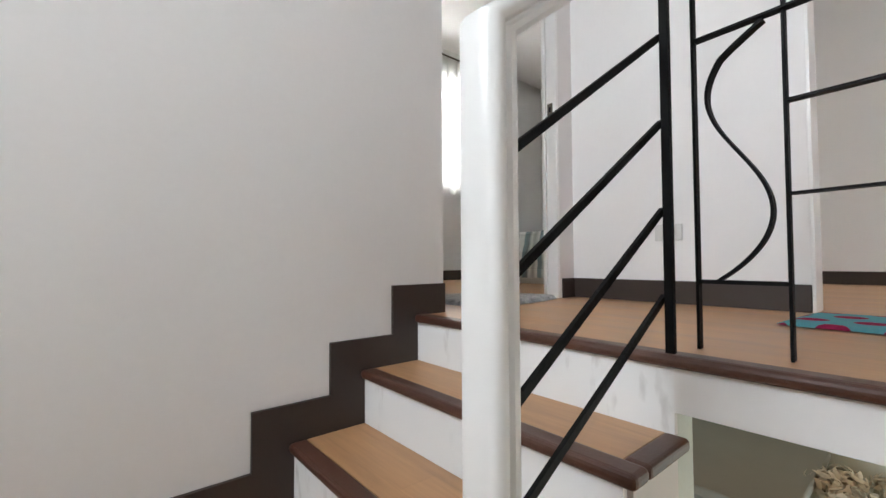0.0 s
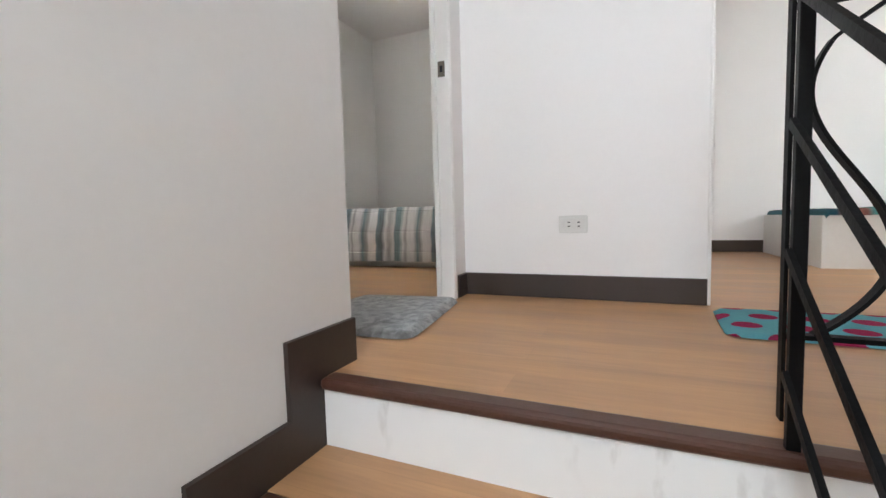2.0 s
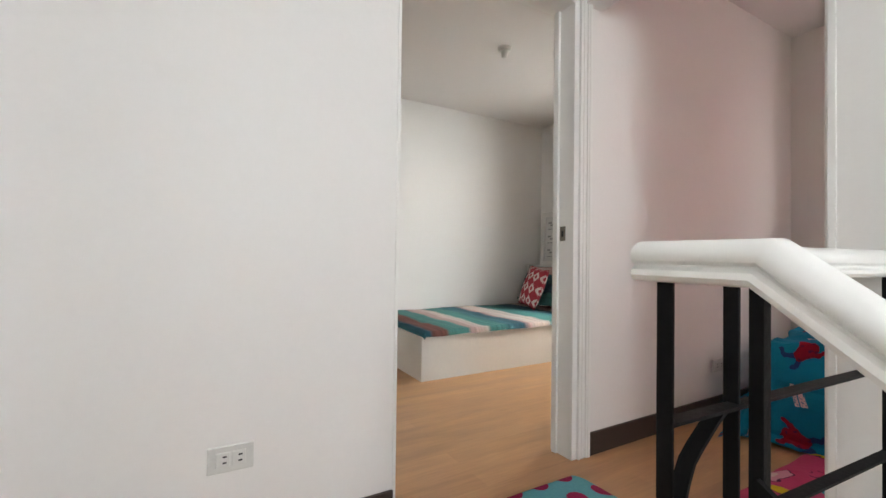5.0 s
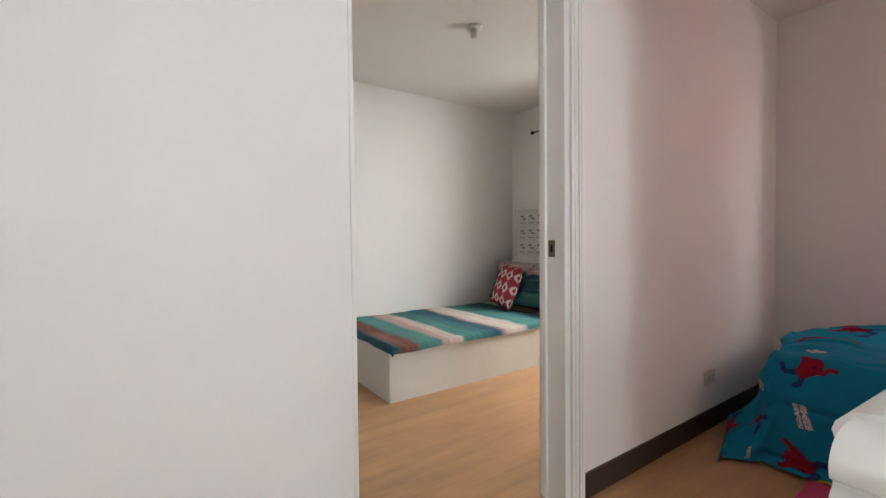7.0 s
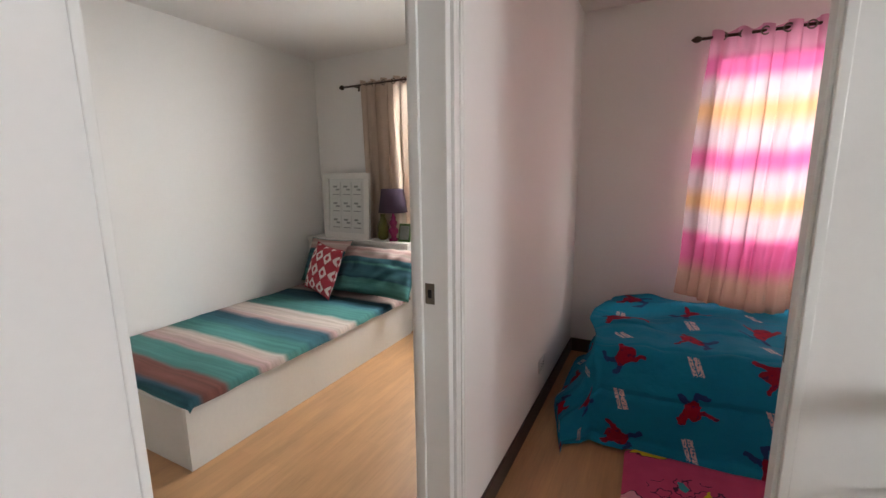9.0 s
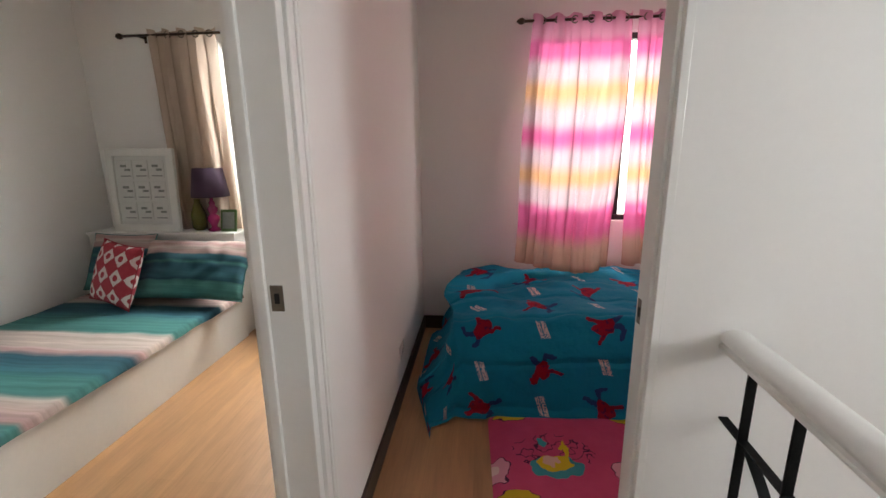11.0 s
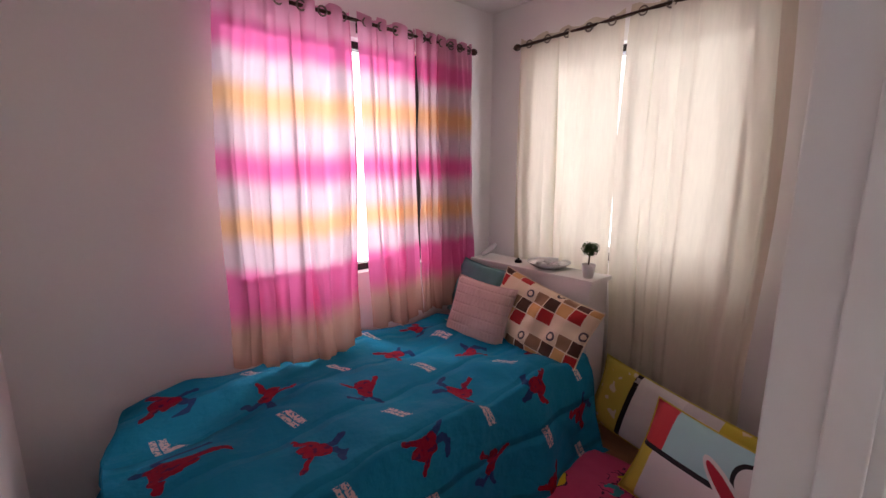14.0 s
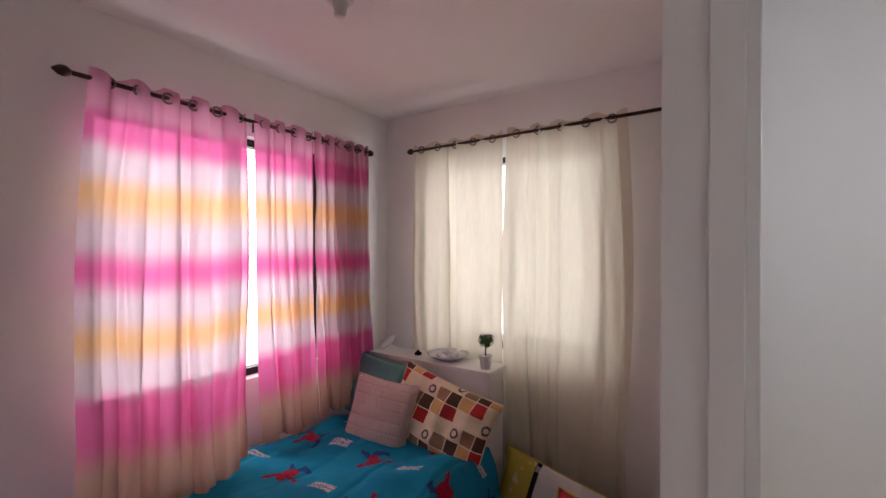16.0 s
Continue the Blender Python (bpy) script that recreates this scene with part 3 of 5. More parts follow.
def thing(name, loc, label, category, group=""):
    ob = new(name)
    ob.empty_display_size = 0.1
    ob.location = loc
    ORIGIN[ob] = Vector(loc)
    return tagged(ob, label, category, group)


def part(name, bm, material, parent=None, label="", category="", group="", kind="", smooth=False, loc=None, uv=None):
    """One mesh object, from a bmesh in the world's metres."""
    me = bpy.data.meshes.new(name)
    o = ORIGIN[parent] if parent is not None else Vector(loc if loc is not None else (0, 0, 0))
    bmesh.ops.translate(bm, verts=bm.verts, vec=-o)
    bm.to_mesh(me)
    bm.free()
    if smooth:
        me.polygons.foreach_set("use_smooth", [True] * len(me.polygons))
    me.materials.append(material)
    ob = new(name, me)
    ORIGIN[ob] = o
    if parent is not None:
        ob.parent = parent
    else:
        ob.location = o
    return tagged(ob, label, category, group, kind)


def box(bm, x0, x1, y0, y1, z0, z1, bev=0.0, seg=2):
    r = bmesh.ops.create_cube(bm, size=1)
    m = Matrix.LocRotScale(((x0 + x1) / 2, (y0 + y1) / 2, (z0 + z1) / 2), None, (abs(x1 - x0), abs(y1 - y0), abs(z1 - z0)))
    bmesh.ops.transform(bm, matrix=m, verts=r["verts"])
    if bev:
        es = list({e for v in r["verts"] for e in v.link_edges})
        bmesh.ops.bevel(bm, geom=es, offset=bev, segments=seg, affect="EDGES", profile=0.5)
    return bm


def boxes(*rows, bev=0.0):
    bm = bmesh.new()
    for r in rows:
        box(bm, *r, bev=bev)
    return bm


def bar(bm, a, b, w, h=None, up=(0, 0, 1)):
    """A square bar from a to b."""
    a, b = Vector(a), Vector(b)
    h = h or w
    d = (b - a).normalized()
    s = d.cross(Vector(up))
    if s.length < 1e-4:
        s = Vector((1, 0, 0))
    s.normalize()
    t = s.cross(d)
    vs = [bm.verts.new(p + s * i * w / 2 + t * j * h / 2) for p in (a, b) for i, j in ((-1, -1), (1, -1), (1, 1), (-1, 1))]
    for q in ((0, 1, 2, 3), (7, 6, 5, 4), (0, 4, 5, 1), (1, 5, 6, 2), (2, 6, 7, 3), (3, 7, 4, 0)):
        bm.faces.new([vs[i] for i in q])
    bmesh.ops.recalc_face_normals(bm, faces=bm.faces)
    return bm


def tube(bm, pts, r, n=10, closed_ends=True):
    """A round tube along pts; r a number or a list."""
    rings = []
    for i, p in enumerate(pts):
        p = Vector(p)
        d = (Vector(pts[min(i + 1, len(pts) - 1)]) - Vector(pts[max(i - 1, 0)])).normalized()
        s = d.cross(Vector((0, 0, 1)))
        if s.length < 1e-3:
            s = Vector((1, 0, 0))
        s.normalize()
        t = s.cross(d)
        rr = r[i] if isinstance(r, (list, tuple)) else r
        rings.append([bm.verts.new(p + (s * math.cos(2 * math.pi * k / n) + t * math.sin(2 * math.pi * k / n)) * rr) for k in range(n)])
    for a, b in zip(rings, rings[1:]):
        for k in range(n):
            bm.faces.new((a[k], a[(k + 1) % n], b[(k + 1) % n], b[k]))
    if closed_ends:
        bm.faces.new(rings[0][::-1])
        bm.faces.new(rings[-1])
    bmesh.ops.recalc_face_normals(bm, faces=bm.faces)
    return bm


def lathe(profile, centre, n=28):
    """profile: (radius, z) pairs from the bottom up."""
    bm = bmesh.new()
    rings = []
    for r, z in profile:
        rings.append([bm.verts.new((centre[0] + r * math.cos(2 * math.pi * k / n), centre[1] + r * math.sin(2 * math.pi * k / n), centre[2] + z)) for k in range(n)])
    for a, b in zip(rings, rings[1:]):
        for k in range(n):
            bm.faces.new((a[k], a[(k + 1) % n], b[(k + 1) % n], b[k]))
    bm.faces.new(rings[0][::-1])
    bm.faces.new(rings[-1])
    return bm


def grid_mesh(nu, nv, fn, uvfn):
    """A sheet of nu x nv cells: fn(a, b) the place, uvfn(a, b) the cloth's own metres."""
    bm = bmesh.new()
    lay = bm.loops.layers.uv.new("uv")
    vs = [[bm.verts.new(fn(i / nu, j / nv)) for j in range(nv + 1)] for i in range(nu + 1)]
    for i in range(nu):
        for j in range(nv):
            f = bm.faces.new((vs[i][j], vs[i + 1][j], vs[i + 1][j + 1], vs[i][j + 1]))
            for lp, (a, b) in zip(f.loops, ((i, j), (i + 1, j), (i + 1, j + 1), (i, j + 1))):
                lp[lay].uv = uvfn(a / nu, b / nv)
    return bm


def nz(x, y, z=0.0, s=1.0):
    return noise.noise(Vector((x * s, y * s, z)))


def drape(x0, x1, y0, y1, zt, west=0.0, east=0.0, south=0.0, north=0.0, floor=0.012, flare=0.18, flare_e=None, xmax=99.0, rnd=0.05, wr=0.012, step=0.025, seed=0.0, tuft=None, thick=0.0):
    """Cloth over a box: its top and how far it hangs over each side."""
    A0, A1, B0, B1 = x0 - west, x1 + east, y0 - south, y1 + north
    nu, nv = int((A1 - A0) / step), int((B1 - B0) / step)

    def over(a, lo, hi):
        if a < lo:
            return lo, lo - a, -1
        if a > hi:
            return hi, a - hi, 1
        return a, 0.0, 0

    def fn(s, t):
        a, b = A0 + s * (A1 - A0), B0 + t * (B1 - B0)
        xa, da, sa = over(a, x0, x1)
        yb, db, sb = over(b, y0, y1)
        w = nz(a, b, seed, 3.1) * wr + nz(a, b, seed + 5, 9) * wr * 0.45
        d = math.hypot(da, db)
        drop = max(0.0, d - rnd * 0.35)
        edge = min(1, d / 0.15)
        arc = min(d, rnd * 1.3)
        fl = flare if not (flare_e and sa > 0) else flare + (flare_e - flare) * da / max(d, 1e-6)
        out = rnd * math.sin(min(1.57, d / rnd * 0.8)) * 0.6 + max(0, d - rnd) * fl * (0.6 + 0.8 * nz(a, b, seed + 9, 2.2))
        fold = edge * 0.028 * nz(a * 6.0 * (1 if sb else 0.2), b * 6.0 * (1 if sa else 0.2), seed + 3)
        z = zt - drop * 0.97 + w * (1 - 0.5 * edge)
        if d > 0:
            nx, ny = sa * da / d, sb * db / d
            xa += nx * (out + fold)
            yb += ny * (out + fold)
        if tuft and d < 0.02:
            z += tuft * (abs(math.sin(math.pi * a / 0.2)) * abs(math.sin(math.pi * b / 0.2))) ** 0.4 - tuft
        elif tuft:
            k = tuft * (abs(math.sin(math.pi * (d if sa else a) / 0.17)) * abs(math.sin(math.pi * (b if sa else d) / 0.2))) ** 0.4
            if d > 0:
                xa += sa * da / d * k
                yb += sb * db / d * k
        low = floor + 0.004 * (1 + nz(a, b, seed, 7))
        if z < low:
            ex = low - z
            if d > 0:
                xa += sa * da / d * ex * 0.6
                yb += sb * db / d * ex * 0.6
            z = low + abs(nz(a, b, seed + 2, 12)) * 0.012
        return (min(xa, xmax), yb, z)
    return grid_mesh(nu, nv, fn, lambda s, t: (s * (A1 - A0), t * (B1 - B0)))


def cushion(name, centre, w, h, thick, rot, material, label, group="", n=18, seed=1.0, crease=0.006, puff=0.42):
    """A stuffed pillow: w x h, standing in its own x-z plane, then turned by rot (degrees)."""
    bm = bmesh.new()
    lay = bm.loops.layers.uv.new("uv")
    m = Matrix.Translation(centre) @ Euler([radians(a) for a in rot]).to_matrix().to_4x4()
    for side in (1, -1):
        vs = {}
        for i in range(n + 1):
            for j in range(n + 1):
                a, b = i / n * 2 - 1, j / n * 2 - 1
                t = ((1 - a ** 2) * (1 - b ** 2)) ** puff
                pin = 1 - 0.07 * (1 - abs(a) ** 2) * abs(b) ** 3
                pin2 = 1 - 0.07 * (1 - abs(b) ** 2) * abs(a) ** 3
                x, z = a * w / 2 * pin2, b * h / 2 * pin
                y = -side * (thick / 2 * t) + crease * nz(x * 14, z * 14, seed) * (0.4 + t)
                vs[i, j] = bm.verts.new(m @ Vector((x, y, z)))
        for i in range(n):
            for j in range(n):
                q = [(i, j), (i + 1, j), (i + 1, j + 1), (i, j + 1)]
                if side < 0:
                    q = q[::-1]
                f = bm.faces.new([vs[k] for k in q])
                for lp, k in zip(f.loops, q):
                    lp[lay].uv = (k[0] / n * w, k[1] / n * h)
    bmesh.ops.remove_doubles(bm, verts=bm.verts, dist=0.002)
    ob = part(name, bm, material, None, label, "cushion" if "cushion" in name else "pillow", group, smooth=True, loc=centre)
    pts = []
    for q in range(4):
        for k in range(12):
            a = -1 + 2 * k / 12
            p, r = [(a, -1), (1, a), (-a, 1), (-1, -a)][q]
            x = p * w / 2 * (1 - 0.07 * (1 - r ** 2) * abs(p) ** 3 if abs(p) == 1 else 1)
            z = r * h / 2 * (1 - 0.07 * (1 - p ** 2) * abs(r) ** 3 if abs(r) == 1 else 1)
            pts.append(m @ Vector((x, crease * nz(x * 14, z * 14, seed) * 0.4, z)))
    part("piping", tube(bmesh.new(), pts + pts[:1], 0.004, 6, False), material, ob, smooth=True)
    return ob


def curtain_sheet(a0, a1, z0, z1, plane, axis, folds, amp, seed, gather=0.0, sag=0.0, bellow=0.0, sweep=0.0, nv=46, lap=1.0, part_to=None):
    """Hanging cloth. axis 'x' runs in x at y=plane, 'y' in y at x=plane; sign of amp goes to the room. gather: narrowing at mid height."""
    per = int(folds * 26)
    pitch = abs(a1 - a0) / folds

    def fn(s, t):
        t *= part_to or 1.0
        z = z0 + t * (z1 - z0)
        low = 1 - t
        ph = s * folds * 2 * math.pi + 2.2 * nz(s * 3, t * 0.8, seed)
        k = amp * (0.55 + 0.6 * low) * (0.75 + 0.5 * nz(s * 5, 0.3, seed + 3))
        off = k * math.sin(ph) + amp * 0.35 * math.sin(ph * 2.3 + 5 * nz(s * 4, t * 2.5, seed + 7)) * (0.3 + low)
        if bellow:
            off *= 1 - 0.55 * low ** 3
        off += bellow * low ** 2 * (1 + 0.5 * nz(s * 2.6, 0.4, seed + 31))
        off += 0.012 * nz(s * 12, t * 7, seed + 11) * low
        mid = (s - 0.5)
        a = a0 + (a1 - a0) * (0.5 + mid * (1 - gather * math.sin(math.pi * min(1, low * 1.2)))) + sweep * low ** 1.5
        a += lap * pitch * (0.10 + 0.22 * nz(s * 3.3, t * 0.5, seed + 21)) * math.sin(2 * ph + 1.0)
        zz = z + (sag * math.sin(math.pi * s * 1.0) * low) + (0.10 * bellow / 0.15 * nz(s * 3.1, 0.2, seed + 41) * low ** 4) + 0.012 * low * math.sin(ph * 0.5)
        if t > 0.97:
            zz += 0.012 * math.cos(ph)
        return (a, plane + off, zz) if axis == "x" else (plane + off, a, zz)
    if part_to:
        base = fn

        def fn(s, t):
            a, b, z = base(s, t)
            return (a, b + 0.003, z) if axis == "x" else (a + 0.003, b, z)
        nv = 2
    return grid_mesh(per, nv, fn, lambda s, t: (s * abs(a1 - a0) * 1.5, t * (part_to or 1.0) * (z1 - z0) + z0))


# ---- structure ----
def wall_x(name, x0, x1, y0, y1, z0, z1, holes=(), material=None):
    """A wall thin in x, along y; holes (y0, y1, z0, z1)."""
    rows, y = [], y0
    for h in sorted(holes):
        if h[0] > y:
            rows.append((x0, x1, y, h[0], z0, z1))
        if h[2] > z0:
            rows.append((x0, x1, h[0], h[1], z0, h[2]))
        if h[3] < z1:
            rows.append((x0, x1, h[0], h[1], h[3], z1))
        y = h[1]
    if y < y1:
        rows.append((x0, x1, y, y1, z0, z1))
    return part(name, boxes(*rows), material or M_WALL, kind="structure")


def wall_y(name, x0, x1, y0, y1, z0, z1, holes=(), material=None):
    rows, x = [], x0
    for h in sorted(holes):
        if h[0] > x:
            rows.append((x, h[0], y0, y1, z0, z1))
        if h[2] > z0:
            rows.append((h[0], h[1], y0, y1, z0, h[2]))
        if h[3] < z1:
            rows.append((h[0], h[1], y0, y1, h[3], z1))
        x = h[1]
    if x < x1:
        rows.append((x, x1, y0, y1, z0, z1))
    return part(name, boxes(*rows), material or M_WALL, kind="structure")


YW = 2.262                         # face of the wall beside the stairs
LOW = -2.65
TW = 0.12
TA = 0.08
TC = 0.10
XL = 2.768                         # front of the upper floor
YR = 1.350                          # open side of the stairs
DA = (2.905, 3.724)                 # door to the quilt room, x
DB = (0.478, 1.315)                  # door to the striped room, y
DC = (3.028, 3.877)                 # door to the small room, x

wall_y("wall_south", XW - TW, XE + TW, YS - 0.14, YS, 0, CEIL, (WC, WB))
wall_x("wall_west", XW - 0.14, XW, YS, YC - TC, 0, CEIL, (WD,))
wall_x("wall_east", XE, XE + TW, YS, YN, 0, CEIL)
wall_x("wall_middle", XO, XO + TW, YS, YH + 0.002, 0, CEIL, ((DB[0] - 0.03, DB[1] + 0.012, -0.001, 2.05),))
wall_y("wall_small_room", X0H, DC[0] - 0.02, YC - TC, YC, 0, HIGH)
wall_y("wall_small_room_header", DC[0] - 0.02, XO, YC - TC, YC, 2.06, CEIL)
wall_y("wall_stairs", DA[0], XE, YH, YH + TA, LOW, CEIL, ((DA[0], DA[1] + 0.02, -0.006, 2.05),))
wall_y("wall_stairwell_north", X0H, DA[0], YW, YH + TA, LOW, HIGH)
wall_x("wall_quilt_room_west", 1.9, 2.02, YH + TA, YN, 0, CEIL)
wall_y("wall_quilt_room_north", 1.9, XE + TW, YN, YN + 0.14, 0, CEIL, ((4.1, 5.1, 1.06, 2.15),))
wall_x("wall_stairwell_west", X0H - TW, X0H, -1.7, YH + TA, LOW, HIGH, (W5,))
# unseen header, added with the raised stairwell to keep light off the upper hall wall
wall_x("wall_stairwell_header", XL - 0.02, XL + 0.08, YC, YW, CEIL, HIGH)
part("ceiling", boxes((XL - 0.02, XE + TW, YC - TC, YH + TA, CEIL + 0.0, CEIL + 0.12), (0.1, XE + TW, YS - 0.14, YC - TC, CEIL, CEIL + 0.12), (1.9, XE + TW, YH + TA, YN + 0.14, CEIL, CEIL + 0.12)), M_CEIL, kind="structure")
part("ceiling_stairwell", boxes((X0H - TW, XL + 0.08, YC - TC, YH + TA, HIGH, HIGH + 0.12)), M_CEIL, kind="structure")
part("floor", boxes((XL + 0.02, XE, YC, YH, -0.115, 0), (XW, XE, YS, YC, -0.115, -0.0), (2.02, XE, YH, YN, -0.115, 0.0)), M_FLOOR, kind="structure")


def l_nosing(bm, x, y0, y1, z):
    box(bm, x - 0.012, x + 0.045, y0, y1, z - 0.024, z + 0.004, bev=0.011, seg=3)


# stairs
STEP = [(XL, 0.0), (2.551, -0.161), (2.319, -0.332), (2.085, -0.500)]
LAND = -0.690
stairs = thing("staircase", (2.2, 1.8, LAND), "white plastered staircase with brown wood nosings and scuffed risers", "staircase")
for i in range(1, 4):
    x, z = STEP[i]
    xr = STEP[i - 1][0]
    over = 0.0
    part("tread", boxes((x + 0.045, xr + 0.006, YR + 0.05, YW - 0.012, z - 0.03, z)), M_TREAD, stairs)
    bm = bmesh.new()
    l_nosing(bm, x, YR, YW - 0.012, z)
    box(bm, x + 0.0445, xr + 0.006, YR + 0.0005, YR + 0.05, z - 0.0235, z + 0.0035, bev=0.009, seg=3)
    part("nosing", bm, M_NOSE, stairs)
for i in range(4):
    x, z = STEP[i]
    zl = STEP[i + 1][1] if i < 3 else LAND
    part("riser", boxes((x + 0.006, x + 0.0195, YR + 0.03, YW - 0.004, zl, z - 0.023)), M_RISER, stairs)
part("side_wall", boxes((2.10, XL + 0.004, YR + 0.025, YR + 0.05, LOW, STEP[3][1] - 0.16), *[(STEP[q][0] + 0.032, XL + 0.004, YR + 0.025 + 0.0, YR + 0.05, STEP[q][1] - (0.16 if q == 3 else (STEP[q][1] - STEP[q + 1][1]) + 0.026), STEP[q][1] - 0.026) for q in (3, 2, 1)]), M_WALL, stairs)
part("mid_landing", boxes((X0H, STEP[3][0] + 0.03, 0.9, YW, LAND - 0.16, LAND)), M_TREAD, kind="structure")
bm = bmesh.new()
l_nosing(bm, XL, YC, YW - 0.012, 0.0)
part("landing_nosing", bm, M_NOSE, kind="structure", label="brown wood nosing along the landing's edge")
part("landing_fascia", boxes((XL + 0.006, XL + 0.0195, YC, YR + 0.03, -0.1155, -0.023)), M_WALL, kind="structure")
part("beam_post", boxes((XL + 0.0215, XL + 0.16, YR + 0.052, YR + 0.2, LOW, -0.118)), M_LOWER, kind="structure")


def skirting(name, rows):
    return part(name, boxes(*rows, bev=0.002), M_BROWN, kind="structure", label="dark brown painted skirting")


# stepped skirting by the stairs
rows = []
T = YW - 0.012
tops = [0.111, -0.058, -0.220, -0.385, -0.60]
xs = [2.668, 2.438, 2.208, 1.98, X0H]
line = [(DA[0], 0.111)]
for x, a, b in zip(xs, tops, tops[1:] + [None]):
    line.append((x, a))
    if b is not None:
        line.append((x, b))
line += [(X0H, LAND - 0.03), (2.09, LAND - 0.03), (2.70, -0.35), (DA[0], -0.35)]
bm = bmesh.new()
face = bm.faces.new([bm.verts.new((x, YW, z)) for x, z in line])
side = bmesh.ops.extrude_face_region(bm, geom=[face])
bmesh.ops.translate(bm, verts=[v for v in side["geom"] if isinstance(v, bmesh.types.BMVert)], vec=(0, -0.012, 0))
bmesh.ops.recalc_face_normals(bm, faces=bm.faces)
part("baseboard_stairs", bm, M_BROWN, kind="structure", label="dark brown stepped skirting")
skirting("baseboard_hall", [(XO - 0.012, XO, DB[1] + 0.012, YH, 0, 0.102), (DA[1] + 0.036, XO - 0.012, YH - 0.012, YH, 0, 0.102)])
skirting("baseboard_small_room", [(XO - 0.012, XO, YS, DB[0] - 0.112, 0, 0.102), (XW, XO - 0.012, YS, YS + 0.012, 0, 0.102), (XW, XW + 0.012, YS + 0.012, YC - TC, 0, 0.102)])
skirting("baseboard_striped_room", [(XE - 0.012, XE, YS, YH, 0, 0.102), (XO + TW, XE - 0.012, YS, YS + 0.012, 0, 0.102)])
skirting("baseboard_quilt_room", [(XE - 0.012, XE, YH + TA, YN, 0, 0.102), (2.02, XE - 0.012, YN - 0.012, YN, 0, 0.102)])


def casing_x(name, x, y, z1, sign, w=0.055, d=0.016):
    """Moulded upright trim on a wall face x, from y by w in direction sign; it stands towards -x."""
    bm = bmesh.new()
    y2 = y + sign * w
    a, b = min(y, y2), max(y, y2)
    box(bm, x - d * 0.6, x, a, b, 0, z1, bev=0.003)
    q = w / 5
    for k, t in ((0.0, 1.0), (1.7, 0.8), (3.3, 1.0), (4.05, 1.2)):
        c = y + sign * q * (k + 0.5)
        box(bm, x - d * t, x - d * 0.55, c - q * 0.62, c + q * 0.62, 0, z1, bev=0.003, seg=3)
    return bm


# door frame B
fb = thing("door_frame_1", (XO, 0.9, 0), "glossy white wooden door frame with moulded trim and a steel strike plate", "door frame")
part("jamb", boxes((XO - 0.004, XO + TW + 0.004, DB[0] - 0.03, DB[0], 0, 2.05), (XO + 0.082, XO + 0.108, DB[0] - 0.001, DB[0] + 0.012, 0, 2.05), bev=0.002), M_FRAME, fb)
part("jamb", boxes((XO - 0.004, XO + TW + 0.004, DB[1], DB[1] + 0.012, 0, 2.05), bev=0.002), M_FRAME, fb)
part("head", boxes((XO - 0.004, XO + TW + 0.004, DB[0], DB[1], 2.03, 2.05)), M_FRAME, fb)
part("casing", casing_x("casing", XO, DB[0] - 0.03, 2.11, -1, w=0.068), M_FRAME, fb)


def strike(name, parent, c, axis, sign):
    """Strike plate on a jamb face: axis the face's normal."""
    bm, b2 = bmesh.new(), bmesh.new()
    w, h, t = 0.032, 0.066, 0.003
    if axis == "y":
        box(bm, c[0] - w / 2, c[0] + w / 2, c[1], c[1] + sign * t, c[2] - h / 2, c[2] + h / 2, bev=0.001)
        box(b2, c[0] - w / 5, c[0] + w / 5, c[1] + sign * t * 0.5, c[1] + sign * (t + 0.001), c[2] - h / 5, c[2] + h / 5)
    else:
        box(bm, c[0], c[0] + sign * t, c[1] - w / 2, c[1] + w / 2, c[2] - h / 2, c[2] + h / 2, bev=0.001)
        box(b2, c[0] + sign * t * 0.5, c[0] + sign * (t + 0.001), c[1] - w / 5, c[1] + w / 5, c[2] - h / 5, c[2] + h / 5)
    p = part("strike_plate", bm, M_STEEL, parent)
    # black inlay on the plate's face, the hole's inner shade put into colour
    part("latch_hole", b2, M_DARK, p)


strike("strike", fb, (XO + 0.058, DB[0], 1.0), "y", 1)

# door frame A
fa = thing("door_frame_2", ((DA[0] + DA[1]) / 2, YH, 0), "glossy white wooden door frame with a worn steel strike plate", "door frame")
part("jamb", boxes((DA[1], DA[1] + 0.02, YH - 0.004, YH + TA + 0.004, 0, 2.05), (DA[1] - 0.012, DA[1], YH + 0.056, YH + 0.076, 0, 2.05), bev=0.002), M_FRAME, fa)
part("jamb", boxes((DA[0], DA[0] + 0.008, YH, YH + TA, 0, 2.03)), M_FRAME, fa)
part("head", boxes((DA[0], DA[1], YH - 0.004, YH + TA + 0.004, 2.03, 2.05)), M_FRAME, fa)
bm = bmesh.new()
box(bm, DA[1] + 0.004, DA[1] + 0.036, YH - 0.005, YH, 0, 2.1, bev=0.002)
box(bm, DA[1] + 0.010, DA[1] + 0.020, YH - 0.008, YH - 0.0045, 0, 2.1, bev=0.0015)
part("casing", bm, M_FRAME, fa)
strike("strike", fa, (DA[1], YH + 0.032, 1.0), "x", -1)

